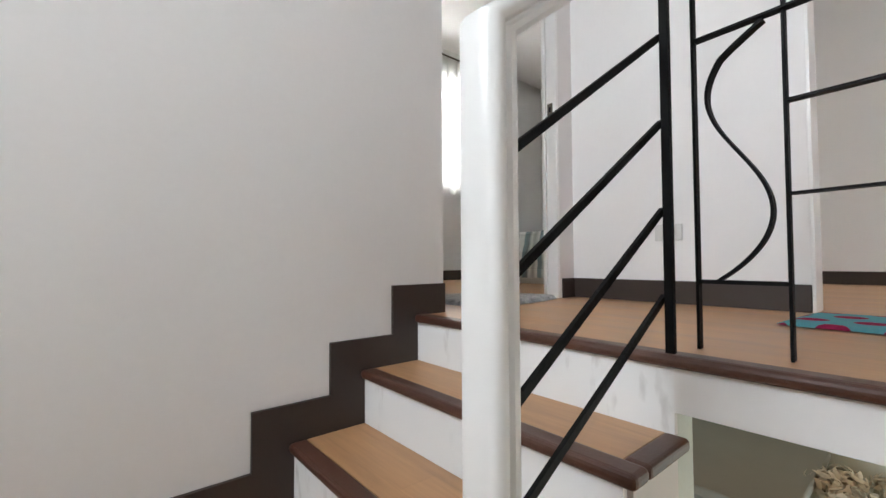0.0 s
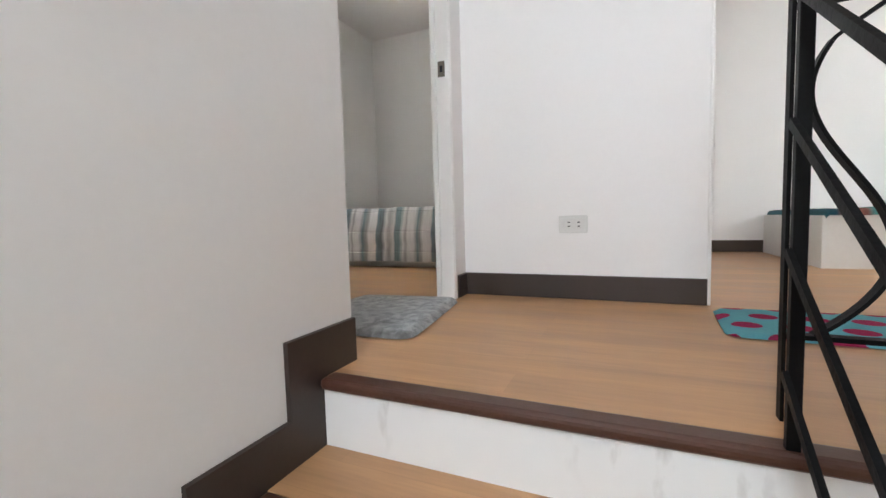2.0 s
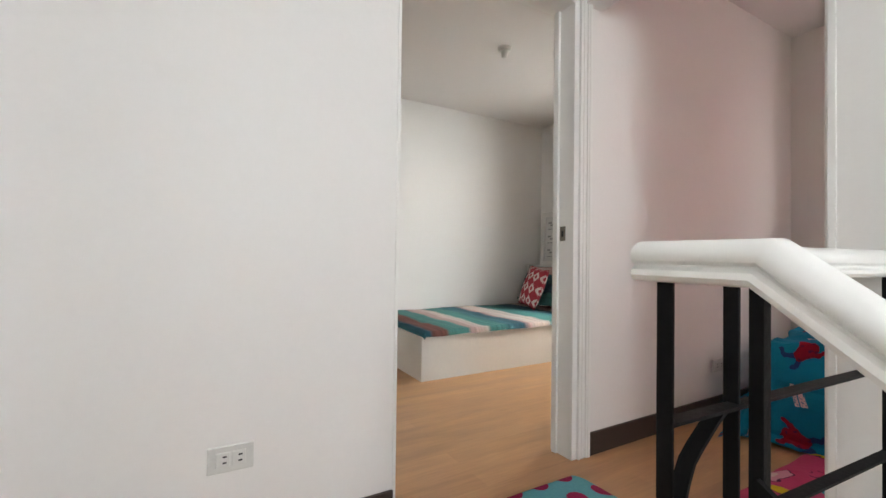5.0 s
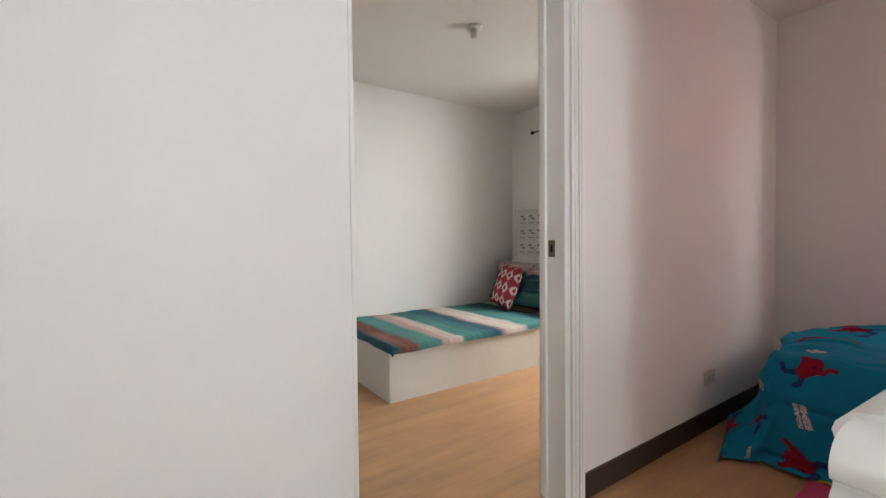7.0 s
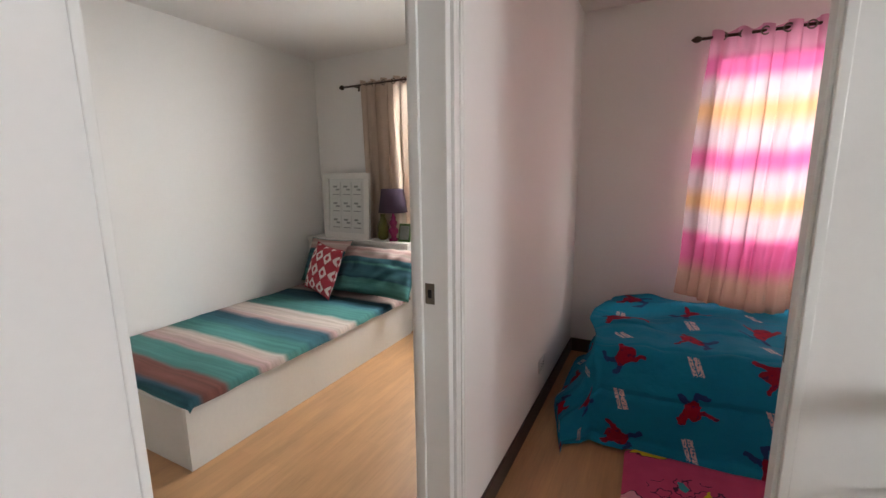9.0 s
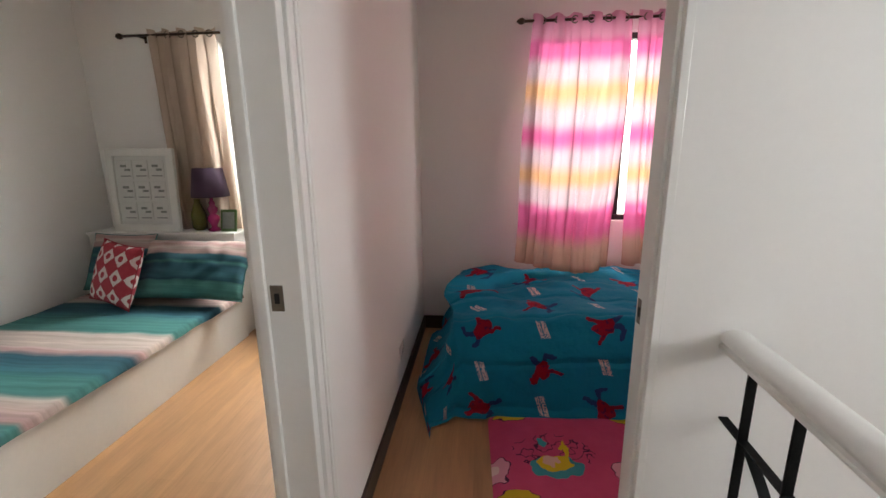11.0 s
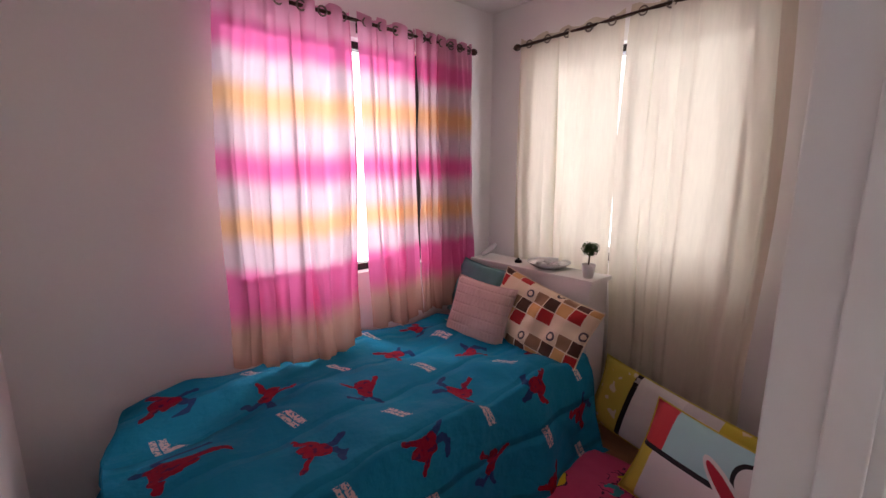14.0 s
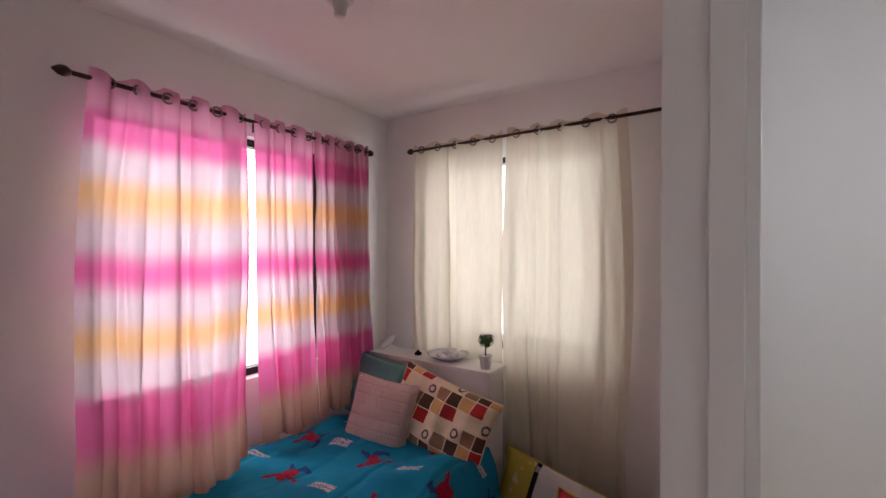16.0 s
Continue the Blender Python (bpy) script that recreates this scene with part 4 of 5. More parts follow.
# door frame C
fc = thing("door_frame_3", (DC[0], YC - TC / 2, 0), "glossy white wooden door frame with a steel strike plate", "door frame")
part("jamb", boxes((DC[0] - 0.02, DC[0], YC - TC - 0.008, YC + 0.004, 0, 2.06), (DC[0], DC[0] + 0.010, YC - 0.052, YC - 0.012, 0, 2.06), bev=0.002), M_FRAME, fc)
part("head", boxes((DC[0], XO, YC - TC - 0.004, YC + 0.004, 2.04, 2.06)), M_FRAME, fc)
strike("strike", fc, (DC[0], YC - TC + 0.022, 0.928), "x", 1)


# windows
def window(name, axis, a0, a1, z0, z1, p, out, mull=(0.5,), label="dark bronze aluminium sliding window"):
    """axis: the way it runs; p: the outer plane; out: -1 the outside is at smaller values."""
    c = (a0 + a1) / 2
    w = thing(name, (c, p, z0) if axis == "x" else (p, c, z0), label, "window")
    f = 0.038

    def bb(u0, u1, d0, d1, v0, v1):
        return (u0, u1, p + d0, p + d1, v0, v1) if axis == "x" else (p + d0, p + d1, u0, u1, v0, v1)
    part("window_frame", boxes(bb(a0, a0 + f, -0.03, 0.03, z0, z1), bb(a1 - f, a1, -0.03, 0.03, z0, z1), bb(a0 + f, a1 - f, -0.03, 0.03, z0, z0 + f), bb(a0 + f, a1 - f, -0.03, 0.03, z1 - f, z1), bev=0.003), M_BRONZEW, w)
    cuts = [a0 + f] + [a0 + (a1 - a0) * m for m in mull] + [a1 - f]
    for k, m in enumerate(cuts[1:-1]):
        part("mullion", boxes(bb(m - 0.018, m + 0.018, -0.022, 0.022, z0 + f, z1 - f), bev=0.002), M_BRONZEW, w)
    for u0, u1 in zip(cuts, cuts[1:]):
        g = part("pane", boxes(bb(u0, u1, -0.003, 0.003, z0 + f, z1 - f)), M_GLASS, w)
        g.visible_shadow = False
    return w


M_BRONZEW = mat("window_bronze", (0.022, 0.017, 0.014), 0.4, 0.4, var=0.1)
window("window_1", "x", *WC, YS - 0.09, -1, (0.45,))
window("window_2", "x", *WB, YS - 0.09, -1, (0.42,))
window("window_3", "y", *WD, XW - 0.09, -1, (0.5,))
window("window_4", "x", 4.1, 5.1, 1.06, 2.15, YN + 0.07, 1, (0.5,))
window("window_5", "y", *W5, X0H - 0.06, -1, (0.5,))

# ---- hall things ----
def socket(name, c, axis, sign, label):
    """A double outlet; axis is the wall's normal."""
    s = thing(name, c, label, "socket")
    x, y, z = c

    def bb(u0, u1, d0, d1, v0, v1):
        if axis == "x":
            return (x + sign * d0, x + sign * d1, y + u0, y + u1, z + v0, z + v1)
        return (x + u0, x + u1, y + sign * d0, y + sign * d1, z + v0, z + v1)
    part("plate", boxes(bb(-0.059, 0.059, 0, 0.007, -0.037, 0.037), bev=0.003), M_PLATE, s)
    for cc in (-0.02, 0.02):
        o = part("outlet", boxes(bb(cc - 0.018, cc + 0.018, 0.006, 0.0095, -0.02, 0.02), bev=0.002), M_PLATE, s)
        # slots are raised black strips, their depth painted as shade
        part("slot", boxes(bb(cc - 0.009, cc - 0.001 + 0.002, 0.009, 0.0102, 0.006, 0.0105), bb(cc - 0.009, cc + 0.001, 0.009, 0.0102, -0.0105, -0.006)), M_DARK, o)
    return s


socket("wall_socket", (XO, 1.818, 0.320), "x", -1, "white plastic double wall socket low on the white wall")
socket("wall_socket", (XO, -0.712, 0.278), "x", -1, "white plastic wall socket low on the wall beside the blue bed")


def rug(name, corners, material, label, n=40, thick=0.012, wave=0.0):
    """A rug with rounded corners through four corner points."""
    c = [Vector((*p, 0)) for p in corners]
    W = (c[1] - c[0]).length
    H = (c[3] - c[0]).length
    bm = bmesh.new()
    lay = bm.loops.layers.uv.new("uv")
    vs = []
    rr = 0.045
    for i in range(n + 1):
        row = []
        for j in range(n + 1):
            s, t = i / n, j / n
            x, y = s * W, t * H
            cx, cy = min(max(x, rr), W - rr), min(max(y, rr), H - rr)
            dx, dy = x - cx, y - cy
            if dx and dy:
                m = max(abs(dx), abs(dy))
                d = math.hypot(dx, dy)
                x, y = cx + dx * m / d, cy + dy * m / d
            s2, t2 = x / W, y / H
            p = c[0] * (1 - s2) * (1 - t2) + c[1] * s2 * (1 - t2) + c[2] * s2 * t2 + c[3] * (1 - s2) * t2
            e = min(s, t, 1 - s, 1 - t)
            z = 0.003 + thick * min(1, e * n / 1.5) + wave * abs(nz(p.x * 4, p.y * 4, 2))
            row.append((bm.verts.new((p.x, p.y, z)), (x, y)))
        vs.append(row)
    for i in range(n):
        for j in range(n):
            q = [vs[i][j], vs[i + 1][j], vs[i + 1][j + 1], vs[i][j + 1]]
            f = bm.faces.new([k[0] for k in q])
            for lp, k in zip(f.loops, q):
                lp[lay].uv = k[1]
    bmesh.ops.recalc_face_normals(bm, faces=bm.faces)
    return part(name, bm, material, None, label, "rug", smooth=True, loc=(c[0] + c[2]) / 2)


rug("rug", [(3.787, 1.325), (3.782, 0.55), (3.38, 0.535), (3.41, 1.35)], M_DOTS, "turquoise rug with red dots on the hall floor by the doorway")
rug("rug", [(3.64, 2.72), (3.68, 2.265), (3.09, 2.19), (3.06, 2.72)], M_PLUSH, "grey plush rug on the floor of the doorway", thick=0.02, wave=0.004)

# railing
XG, YG = 2.888, 1.368
rail = thing("stair_railing", (2.8, YG, 0), "black iron stair railing with a glossy white moulded wooden handrail", "railing")


def iron(name, a, b, w=0.02, h=None, up=(0, 0, 1)):
    return part(name, bar(bmesh.new(), a, b, w, h, up), M_IRON, rail)


def rail_profile():
    """Half-round top, a groove, and a narrower foot: (across, up) pairs."""
    half = [(0.0, 0.030), (0.012, 0.0295), (0.022, 0.0275), (0.029, 0.0235), (0.034, 0.0175), (0.036, 0.011), (0.034, 0.004), (0.027, 0.0), (0.028, -0.003), (0.034, -0.007), (0.035, -0.014), (0.031, -0.020), (0.026, -0.022)]
    return half + [(-a, b) for a, b in half[::-1] if a > 0]


def handrail(bm, pts):
    prof, rings = rail_profile(), []
    for i, p in enumerate(pts):
        p = Vector(p)
        d0 = (p - Vector(pts[i - 1])).normalized() if i else None
        d1 = (Vector(pts[i + 1]) - p).normalized() if i < len(pts) - 1 else None
        d = (d0 + d1).normalized() if d0 and d1 else (d0 or d1)
        e = d0 or d1
        if abs(e.z) < 0.95:
            flat = Vector((e.x, e.y, 0)).normalized()
            side = Vector((flat.y, -flat.x, 0))
            sign = 1 if side.cross(e).z > 0 else -1
        up = side.cross(d) * sign
        k = 1 / max(0.5, d.dot(d0)) if d0 else 1
        rings.append([bm.verts.new(p + side * a + up * b * k) for a, b in prof])
    n = len(prof)
    for a, b in zip(rings, rings[1:]):
        for q in range(n):
            bm.faces.new((a[q], a[(q + 1) % n], b[(q + 1) % n], b[q]))
    bm.faces.new(rings[0][::-1])
    bm.faces.new(rings[-1])
    bmesh.ops.recalc_face_normals(bm, faces=bm.faces)


HZ = 0.888
NX, NY = 2.244, 1.408
bm = bmesh.new()
handrail(bm, [(XG + 0.020, YG + 0.008, HZ), (2.766, YG + 0.012, HZ), (NX + 0.008, NY - 0.014, 0.489), (NX + 0.008, NY - 0.014, STEP[3][1])])
part("handrail_stair", bm, M_FRAME, rail, smooth=True).data.set_sharp_from_angle(angle=radians(34))
bm = bmesh.new()
handrail(bm, [(XG, YG - 0.030, HZ - 0.0012), (XG, YC, HZ - 0.0012)])
part("handrail_landing", bm, M_FRAME, rail, smooth=True).data.set_sharp_from_angle(angle=radians(34))
part("newel_post", boxes((NX + 0.018, NX + 0.030, NY - 0.020, NY + 0.016, STEP[3][1], 0.46), bev=0.003), M_FRAME, rail)


def flat_post(x, y, wx=0.022, wy=0.006):
    part("post", boxes((x - wx / 2, x + wx / 2, y - wy / 2, y + wy / 2, 0.0, HZ - 0.018), bev=0.0015), M_IRON, rail)


PA = (2.774, 1.384)
flat_post(PA[0], PA[1], 0.014, 0.018)
for y in (YG, 1.208, 0.66, 0.50):
    flat_post(XG, y)
for za, zb in ((0.664, 0.323), (0.481, 0.148), (0.297, -0.030), (0.117, -0.182)):
    iron("sloping_bar", (PA[0], PA[1] + 0.012, za), (NX + 0.03, NY, zb), 0.008, 0.014)
iron("cross_bar", (XG, YG, 0.68), (XG, YC, 0.68), 0.022, 0.005)
for z in (0.50, 0.32):
    iron("cross_bar", (XG, 1.208, z), (XG, 0.66, z), 0.022, 0.005)


def scroll(y0, y1):
    """Flat bar bent to an S between two posts."""
    iron("cross_bar", (XG, y0, 0.147), (XG, y1, 0.147), 0.022, 0.008)
    bm, w, rings = bmesh.new(), y1 - y0, []
    n = 48
    for k in range(n + 1):
        t = k / n
        z = 0.675 - t * 0.525
        c = 0.5 - 0.36 * math.sin(2 * math.pi * t ** 0.97) * (1 - 0.0 * t)
        c += 0.10 * (1 - t) ** 6 - 0.25 * t ** 10
        if t < 0.1:
            c += (0.1 - t) * 2.0
        y = y0 + w * min(0.96, max(0.05, c))
        rings.append((y, z))
    vs = []
    for i, (y, z) in enumerate(rings):
        a, b = rings[max(0, i - 1)], rings[min(n, i + 1)]
        d = Vector((0, b[0] - a[0], b[1] - a[1])).normalized()
        s_ = Vector((0, -d.z, d.y)) * 0.003
        p = Vector((XG, y, z))
        vs.append([bm.verts.new(p + s_ * q + Vector((r, 0, 0))) for q, r in ((-1, -0.011), (1, -0.011), (1, 0.011), (-1, 0.011))])
    for a, b in zip(vs, vs[1:]):
        for q in range(4):
            bm.faces.new((a[q], a[(q + 1) % 4], b[(q + 1) % 4], b[q]))
    bmesh.ops.recalc_face_normals(bm, faces=bm.faces)
    part("scroll", bm, M_IRON, rail)


scroll(YG, 1.208)
scroll(0.66, 0.50)

# ---- striped room ----
BX0, BX1, BY0, BY1 = 5.19, 6.345, -1.41, 0.55
bed = thing("bed", ((BX0 + BX1) / 2, -0.4, 0), "low white painted wooden box bed with a shelf headboard", "bed")
part("side_board", boxes((BX0, BX0 + 0.02, BY0, BY1, 0.0, 0.315), bev=0.003), M_BEDWOOD, bed)
part("foot_board", boxes((BX0 + 0.02, BX1, BY1 - 0.02, BY1, 0.0, 0.315), bev=0.003), M_BEDWOOD, bed)
part("slat_base", boxes((BX0 + 0.02, BX1, BY0, BY1 - 0.02, 0.15, 0.18)), M_BEDWOOD, bed)
hb = part("headboard_box", boxes((BX0 + 0.02, BX1, YS + 0.02, BY0, 0.0, 0.77), bev=0.003), M_BEDWOOD, bed)
part("shelf_top", boxes((BX0 + 0.01, BX1, YS + 0.018, BY0 + 0.015, 0.77, 0.795), bev=0.003), M_BEDWOOD, bed)
part("mattress", boxes((BX0 + 0.03, BX1 - 0.01, BY0 + 0.01, BY1 - 0.03, 0.185, 0.335), bev=0.03), M_MATTRESS, None, "white mattress in the low white bed", "mattress", loc=((BX0 + BX1) / 2, -0.4, 0.185))
part("bedspread", drape(BX0 + 0.0, BX1 - 0.02, BY0 + 0.03, BY1 - 0.03, 0.352, west=0.05, north=0.05, rnd=0.03, flare=0.1, wr=0.012, seed=4), M_SERAPE, None, "woven bedspread striped teal, cream and brown on the white bed", "bedspread", smooth=True, loc=((BX0 + BX1) / 2, -0.4, 0.35))
cushion("cushion", (5.87, -1.09, 0.575), 0.44, 0.42, 0.13, (-20, 4, 160), M_TRELLIS, "red cushion with a pale trellis pattern on the striped bed", seed=3)
cushion("pillow", (5.42, -1.23, 0.575), 0.84, 0.45, 0.17, (-38, 0, 178), M_SERAPE_P, "teal striped pillow leaning on the headboard", seed=5, crease=0.018, n=28)

cushion("pillow", (6.02, -1.30, 0.60), 0.5, 0.42, 0.14, (-25, 0, 178), M_SERAPE_P, "teal striped pillow behind the red cushion", seed=6)
# picture board on the shelf
pb = thing("picture_board", (5.90, -1.50, 0.795), "white framed board with nine small pictures on the bed's shelf", "picture frame")


def tilt_part(name, rows, material, parent, c, ang, label="", bev=0.002):
    bm = boxes(*rows, bev=bev)
    bmesh.ops.transform(bm, matrix=Matrix.Translation(c) @ Matrix.Rotation(radians(ang), 4, "X"), verts=bm.verts)
    return part(name, bm, material, parent, label)


cpb, ang = (5.89, -1.455, 0.797), 3
w2, hh = 0.258, 0.595
tilt_part("frame", [(-w2, w2, -0.012, 0.018, 0, 0.05), (-w2, w2, -0.012, 0.018, hh - 0.05, hh), (-w2, -w2 + 0.055, -0.012, 0.018, 0.05, hh - 0.05), (w2 - 0.05, w2, -0.012, 0.018, 0.05, hh - 0.05)], M_BEDWOOD, pb, cpb, ang)
tilt_part("backing", [(-w2 + 0.055, w2 - 0.05, -0.010, 0.002, 0.05, hh - 0.05)], M_CARD, pb, cpb, ang)
for i in range(3):
    for j in range(3):
        cx, cz = -0.122 + i * 0.122, 0.145 + j * 0.152
        p = tilt_part("mount", [(cx - 0.053, cx + 0.053, 0.003, 0.009, cz - 0.066, cz + 0.066)], M_CARD, pb, cpb, ang)
        tilt_part("print", [(cx - 0.040, cx + 0.040, 0.0092, 0.011, cz - 0.050, cz - 0.042), (cx - 0.012, cx + 0.034, 0.0092, 0.011, cz + 0.016, cz + 0.034), (cx - 0.040, cx + 0.004, 0.0092, 0.011, cz - 0.010, cz + 0.006)], M_GREY, p, cpb, ang, bev=0)

lampb = thing("table_lamp", (5.405, -1.50, 0.795), "magenta table lamp with a dark purple drum shade on the shelf", "lamp")
part("base", lathe([(0.045, 0), (0.048, 0.012), (0.02, 0.03), (0.028, 0.055), (0.042, 0.08), (0.042, 0.10), (0.022, 0.125), (0.032, 0.145), (0.036, 0.165), (0.018, 0.19), (0.024, 0.205), (0.012, 0.225), (0.010, 0.27)], (5.405, -1.50, 0.795)), M_LAMPBASE, lampb, smooth=True)
part("shade", lathe([(0.128, 0.255), (0.126, 0.252), (0.124, 0.255), (0.094, 0.455), (0.096, 0.457), (0.099, 0.455), (0.128, 0.257)], (5.405, -1.50, 0.795), 36), M_SHADE, lampb, smooth=True)
part("bottle", lathe([(0.035, 0), (0.05, 0.02), (0.052, 0.12), (0.03, 0.18), (0.02, 0.21), (0.022, 0.23)], (5.54, -1.53, 0.795)), M_OLIVE, None, "olive green glass bottle on the shelf beside the lamp", "bottle", smooth=True, loc=(5.54, -1.53, 0.795))
cf = thing("card", (5.28, -1.47, 0.795), "small green framed card on the shelf", "photo frame")
tilt_part("frame", [(-0.06, 0.06, -0.006, 0.006, 0, 0.16)], M_LEAF, cf, (5.28, -1.47, 0.795), 12)
tilt_part("print", [(-0.045, 0.045, 0.0065, 0.009, 0.02, 0.14)], M_GREY, cf, (5.28, -1.47, 0.795), 12)


def smoke(name, c, label):
    s = thing(name, c, label, "ceiling light")
    part("canopy", lathe([(0.052, 0.0), (0.050, -0.015), (0.03, -0.022)][::-1], c), M_PLATE, s, smooth=True)
    part("lamp_holder", lathe([(0.015, -0.075), (0.022, -0.07), (0.024, -0.045), (0.03, -0.022)], c), M_PLATE, s, smooth=True)
    return s


smoke("ceiling_socket", (5.03, -0.03, CEIL), "small white lamp holder on the white ceiling")
smoke("ceiling_socket", (2.605, -0.80, CEIL), "small white lamp holder on the white ceiling")


def rod(name, a, b, brackets, wall, label):
    """A curtain rod with finials; wall the plane behind it."""
    r = thing(name, ((a[0] + b[0]) / 2, (a[1] + b[1]) / 2, a[2]), label, "curtain rod")
    part("pole", tube(bmesh.new(), [a, b], 0.009, 10), M_BRONZE, r, smooth=True)
    d = (Vector(b) - Vector(a)).normalized()
    for p, s in ((Vector(a), -1), (Vector(b), 1)):
        prof = [(0.0, 0.009), (0.008, 0.016), (0.02, 0.021), (0.035, 0.018), (0.048, 0.008), (0.055, 0.002)]
        part("finial", tube(bmesh.new(), [p + d * s * q for q, _ in prof], [rr for _, rr in prof], 12), M_BRONZE, r, smooth=True)
    for t in brackets:
        p = Vector(a).lerp(Vector(b), t)
        q = Vector((p.x, wall, p.z)) if abs(d.x) > 0.5 else Vector((wall, p.y, p.z))
        bm = bar(bmesh.new(), q, p, 0.008, 0.012)
        bar(bm, q - Vector((0, 0, 0.03)), q + Vector((0, 0, 0.03)), 0.02, 0.006, (1, 0, 0) if abs(d.x) < 0.5 else (0, 1, 0))
        part("bracket", bm, M_BRONZE, r)
    return r


def curtain(name, label, material, group, a0, a1, z0, z1, plane, axis, folds, amp, seed, rings=True, **kw):
    c = ((a0 + a1) / 2, plane, z0) if axis == "x" else (plane, (a0 + a1) / 2, z0)
    t = thing(name, c, label, "curtain", group)
    part("cloth", curtain_sheet(a0, a1, z0, z1, plane, axis, folds, amp, seed, **kw), material, t, smooth=True)
    part("hem", curtain_sheet(a0, a1, z0, z1, plane, axis, folds, amp, seed, part_to=0.022, **kw), material, t, smooth=True)
    n = int(folds)
    for k in range(n + 1 if rings else 0):
        s = (k + 0.5) / (n + 1)
        a = a0 + (a1 - a0) * s
        zc = z1 - 0.032
        bm = bmesh.new()
        pr = []
        for j in range(17):
            g = 2 * math.pi * j / 16
            u, v = 0.021 * math.cos(g), 0.021 * math.sin(g)
            pr.append((a + u, plane + amp * 0.2, zc + v) if axis == "x" else (plane + amp * 0.2, a + u, zc + v))
        tube(bm, pr, 0.0045, 6, False)
        part("grommet", bm, M_STEEL, t, smooth=True)
    return t


RZ = 2.152
rod("curtain_rod", (3.17, YS + 0.085, RZ), (1.66, YS + 0.085, RZ), (0.12, 0.5, 0.9), YS, "dark bronze curtain rod over the pink curtains")
curtain("curtain", "sheer pink, orange and white banded curtain drawn across the window", M_PINK, "pink banded curtains", 3.115, 2.50, 0.59, 2.182, YS + 0.085, "x", 5, 0.042, 1.0, sag=-0.05, bellow=0.15, gather=-0.08, sweep=0.09, lap=0.7)
curtain("curtain", "sheer pink, orange and white banded curtain drawn across the window", M_PINK, "pink banded curtains", 2.463, 2.10, 0.57, 2.182, YS + 0.085, "x", 3, 0.045, 7.0, bellow=0.09)
curtain("curtain", "sheer pink banded curtain bunched by the corner of the room", M_PINK, "pink banded curtains", 2.092, 1.66, 0.57, 2.182, YS + 0.085, "x", 5, 0.045, 12.0, bellow=0.05)
rod("curtain_rod", (XW + 0.085, -1.345, 2.172), (XW + 0.085, 0.26, 2.19), (0.05, 0.5, 0.93), XW, "thin dark curtain rod over the cream curtains")
curtain("curtain", "sheer cream curtain hanging in the corner behind the headboard", M_CREAM, "cream curtains", -1.34, -0.69, 0.20, 2.205, XW + 0.085, "y", 4, 0.016, 3.0, lap=0.3)
curtain("curtain", "sheer cream curtain reaching down to the floor", M_CREAM, "cream curtains", -0.665, -0.02, 0.22, 2.212, XW + 0.085, "y", 4, 0.016, 9.0, gather=-0.1, lap=0.3)
rod("curtain_rod", (5.94, YS + 0.085, 2.155), (4.20, YS + 0.085, 2.155), (0.06, 0.6), YS, "dark bronze curtain rod over the beige curtain")
curtain("curtain", "beige curtain drawn aside from the window behind the lamp", M_BEIGE, "beige curtains", 5.76, 5.25, 0.20, 2.185, YS + 0.08, "x", 4, 0.03, 2.0, sweep=-0.06)
curtain("curtain", "sheer white curtain hanging beside the beige one", M_SHEER, "beige curtains", 5.24, 5.19, 0.02, 2.14, YS + 0.05, "x", 2, 0.015, 5.0, rings=False, sweep=-0.14)

# ---- small room ----
CX0, CX1, CY0, CY1 = 1.71, 3.46, YS + 0.04, -0.66
bed2 = thing("bed", (2.6, -1.1, 0), "low white bed with a box headboard under a blue blanket", "bed")
part("bed_base", boxes((CX0, CX1, CY0, CY1, 0.0, 0.30), bev=0.004), M_BEDWOOD, bed2)
part("headboard_box", boxes((XW + 0.12, CX0 - 0.03, YS + 0.14, -0.665, 0.0, 0.835), bev=0.004), M_BEDWOOD, bed2)
part("shelf_top", boxes((XW + 0.11, CX0 - 0.02, YS + 0.13, -0.650, 0.835, 0.86), bev=0.003), M_BEDWOOD, bed2)
part("mattress", boxes((CX0 + 0.01, CX1 - 0.03, CY0 + 0.01, CY1 - 0.03, 0.302, 0.415), bev=0.04), M_MATTRESS, None, "thick mattress under the blue blanket", "mattress", loc=(2.6, -1.1, 0.262))
bm = drape(CX0 + 0.02, CX1 + 0.11, CY0 + 0.05, CY1 + 0.02, 0.545, east=0.62, north=0.62, south=0.02, rnd=0.08, flare=0.26, flare_e=0.55, xmax=XO - 0.02, wr=0.05, seed=8)
for v in bm.verts:
    v.co.z -= 0.045 * max(0.0, (3.3 - v.co.x) / 1.6) * min(1.0, max(0.0, v.co.z / 0.5))
    v.co.z -= 0.06 * min(1.0, max(0.0, (v.co.x - 2.9) / 0.6)) * min(1.0, max(0.0, v.co.z / 0.5))
    if v.co.x > 3.4:
        g = math.exp(-((v.co.y + 1.12) / 0.26) ** 2)
        v.co.x += g * 0.11 * math.exp(-((v.co.z - 0.50) / 0.07) ** 2)
        v.co.x -= 0.045 * min(1.0, max(0.0, (v.co.x - 3.5) / 0.1)) * math.exp(-((v.co.z - 0.28) / 0.13) ** 2)
        lim = 3.795 - 0.10 * max(0.0, (v.co.y + 0.75) / 0.3) - 0.5 * max(0.0, v.co.z - 0.22)
        if v.co.x > lim:
            v.co.x = lim + 0.12 * (v.co.x - lim)
    elif v.co.y > -0.55 and v.co.z < 0.45:
        v.co.y += 0.03 * math.sin(v.co.x * 9.0) * (1 - v.co.z / 0.45)
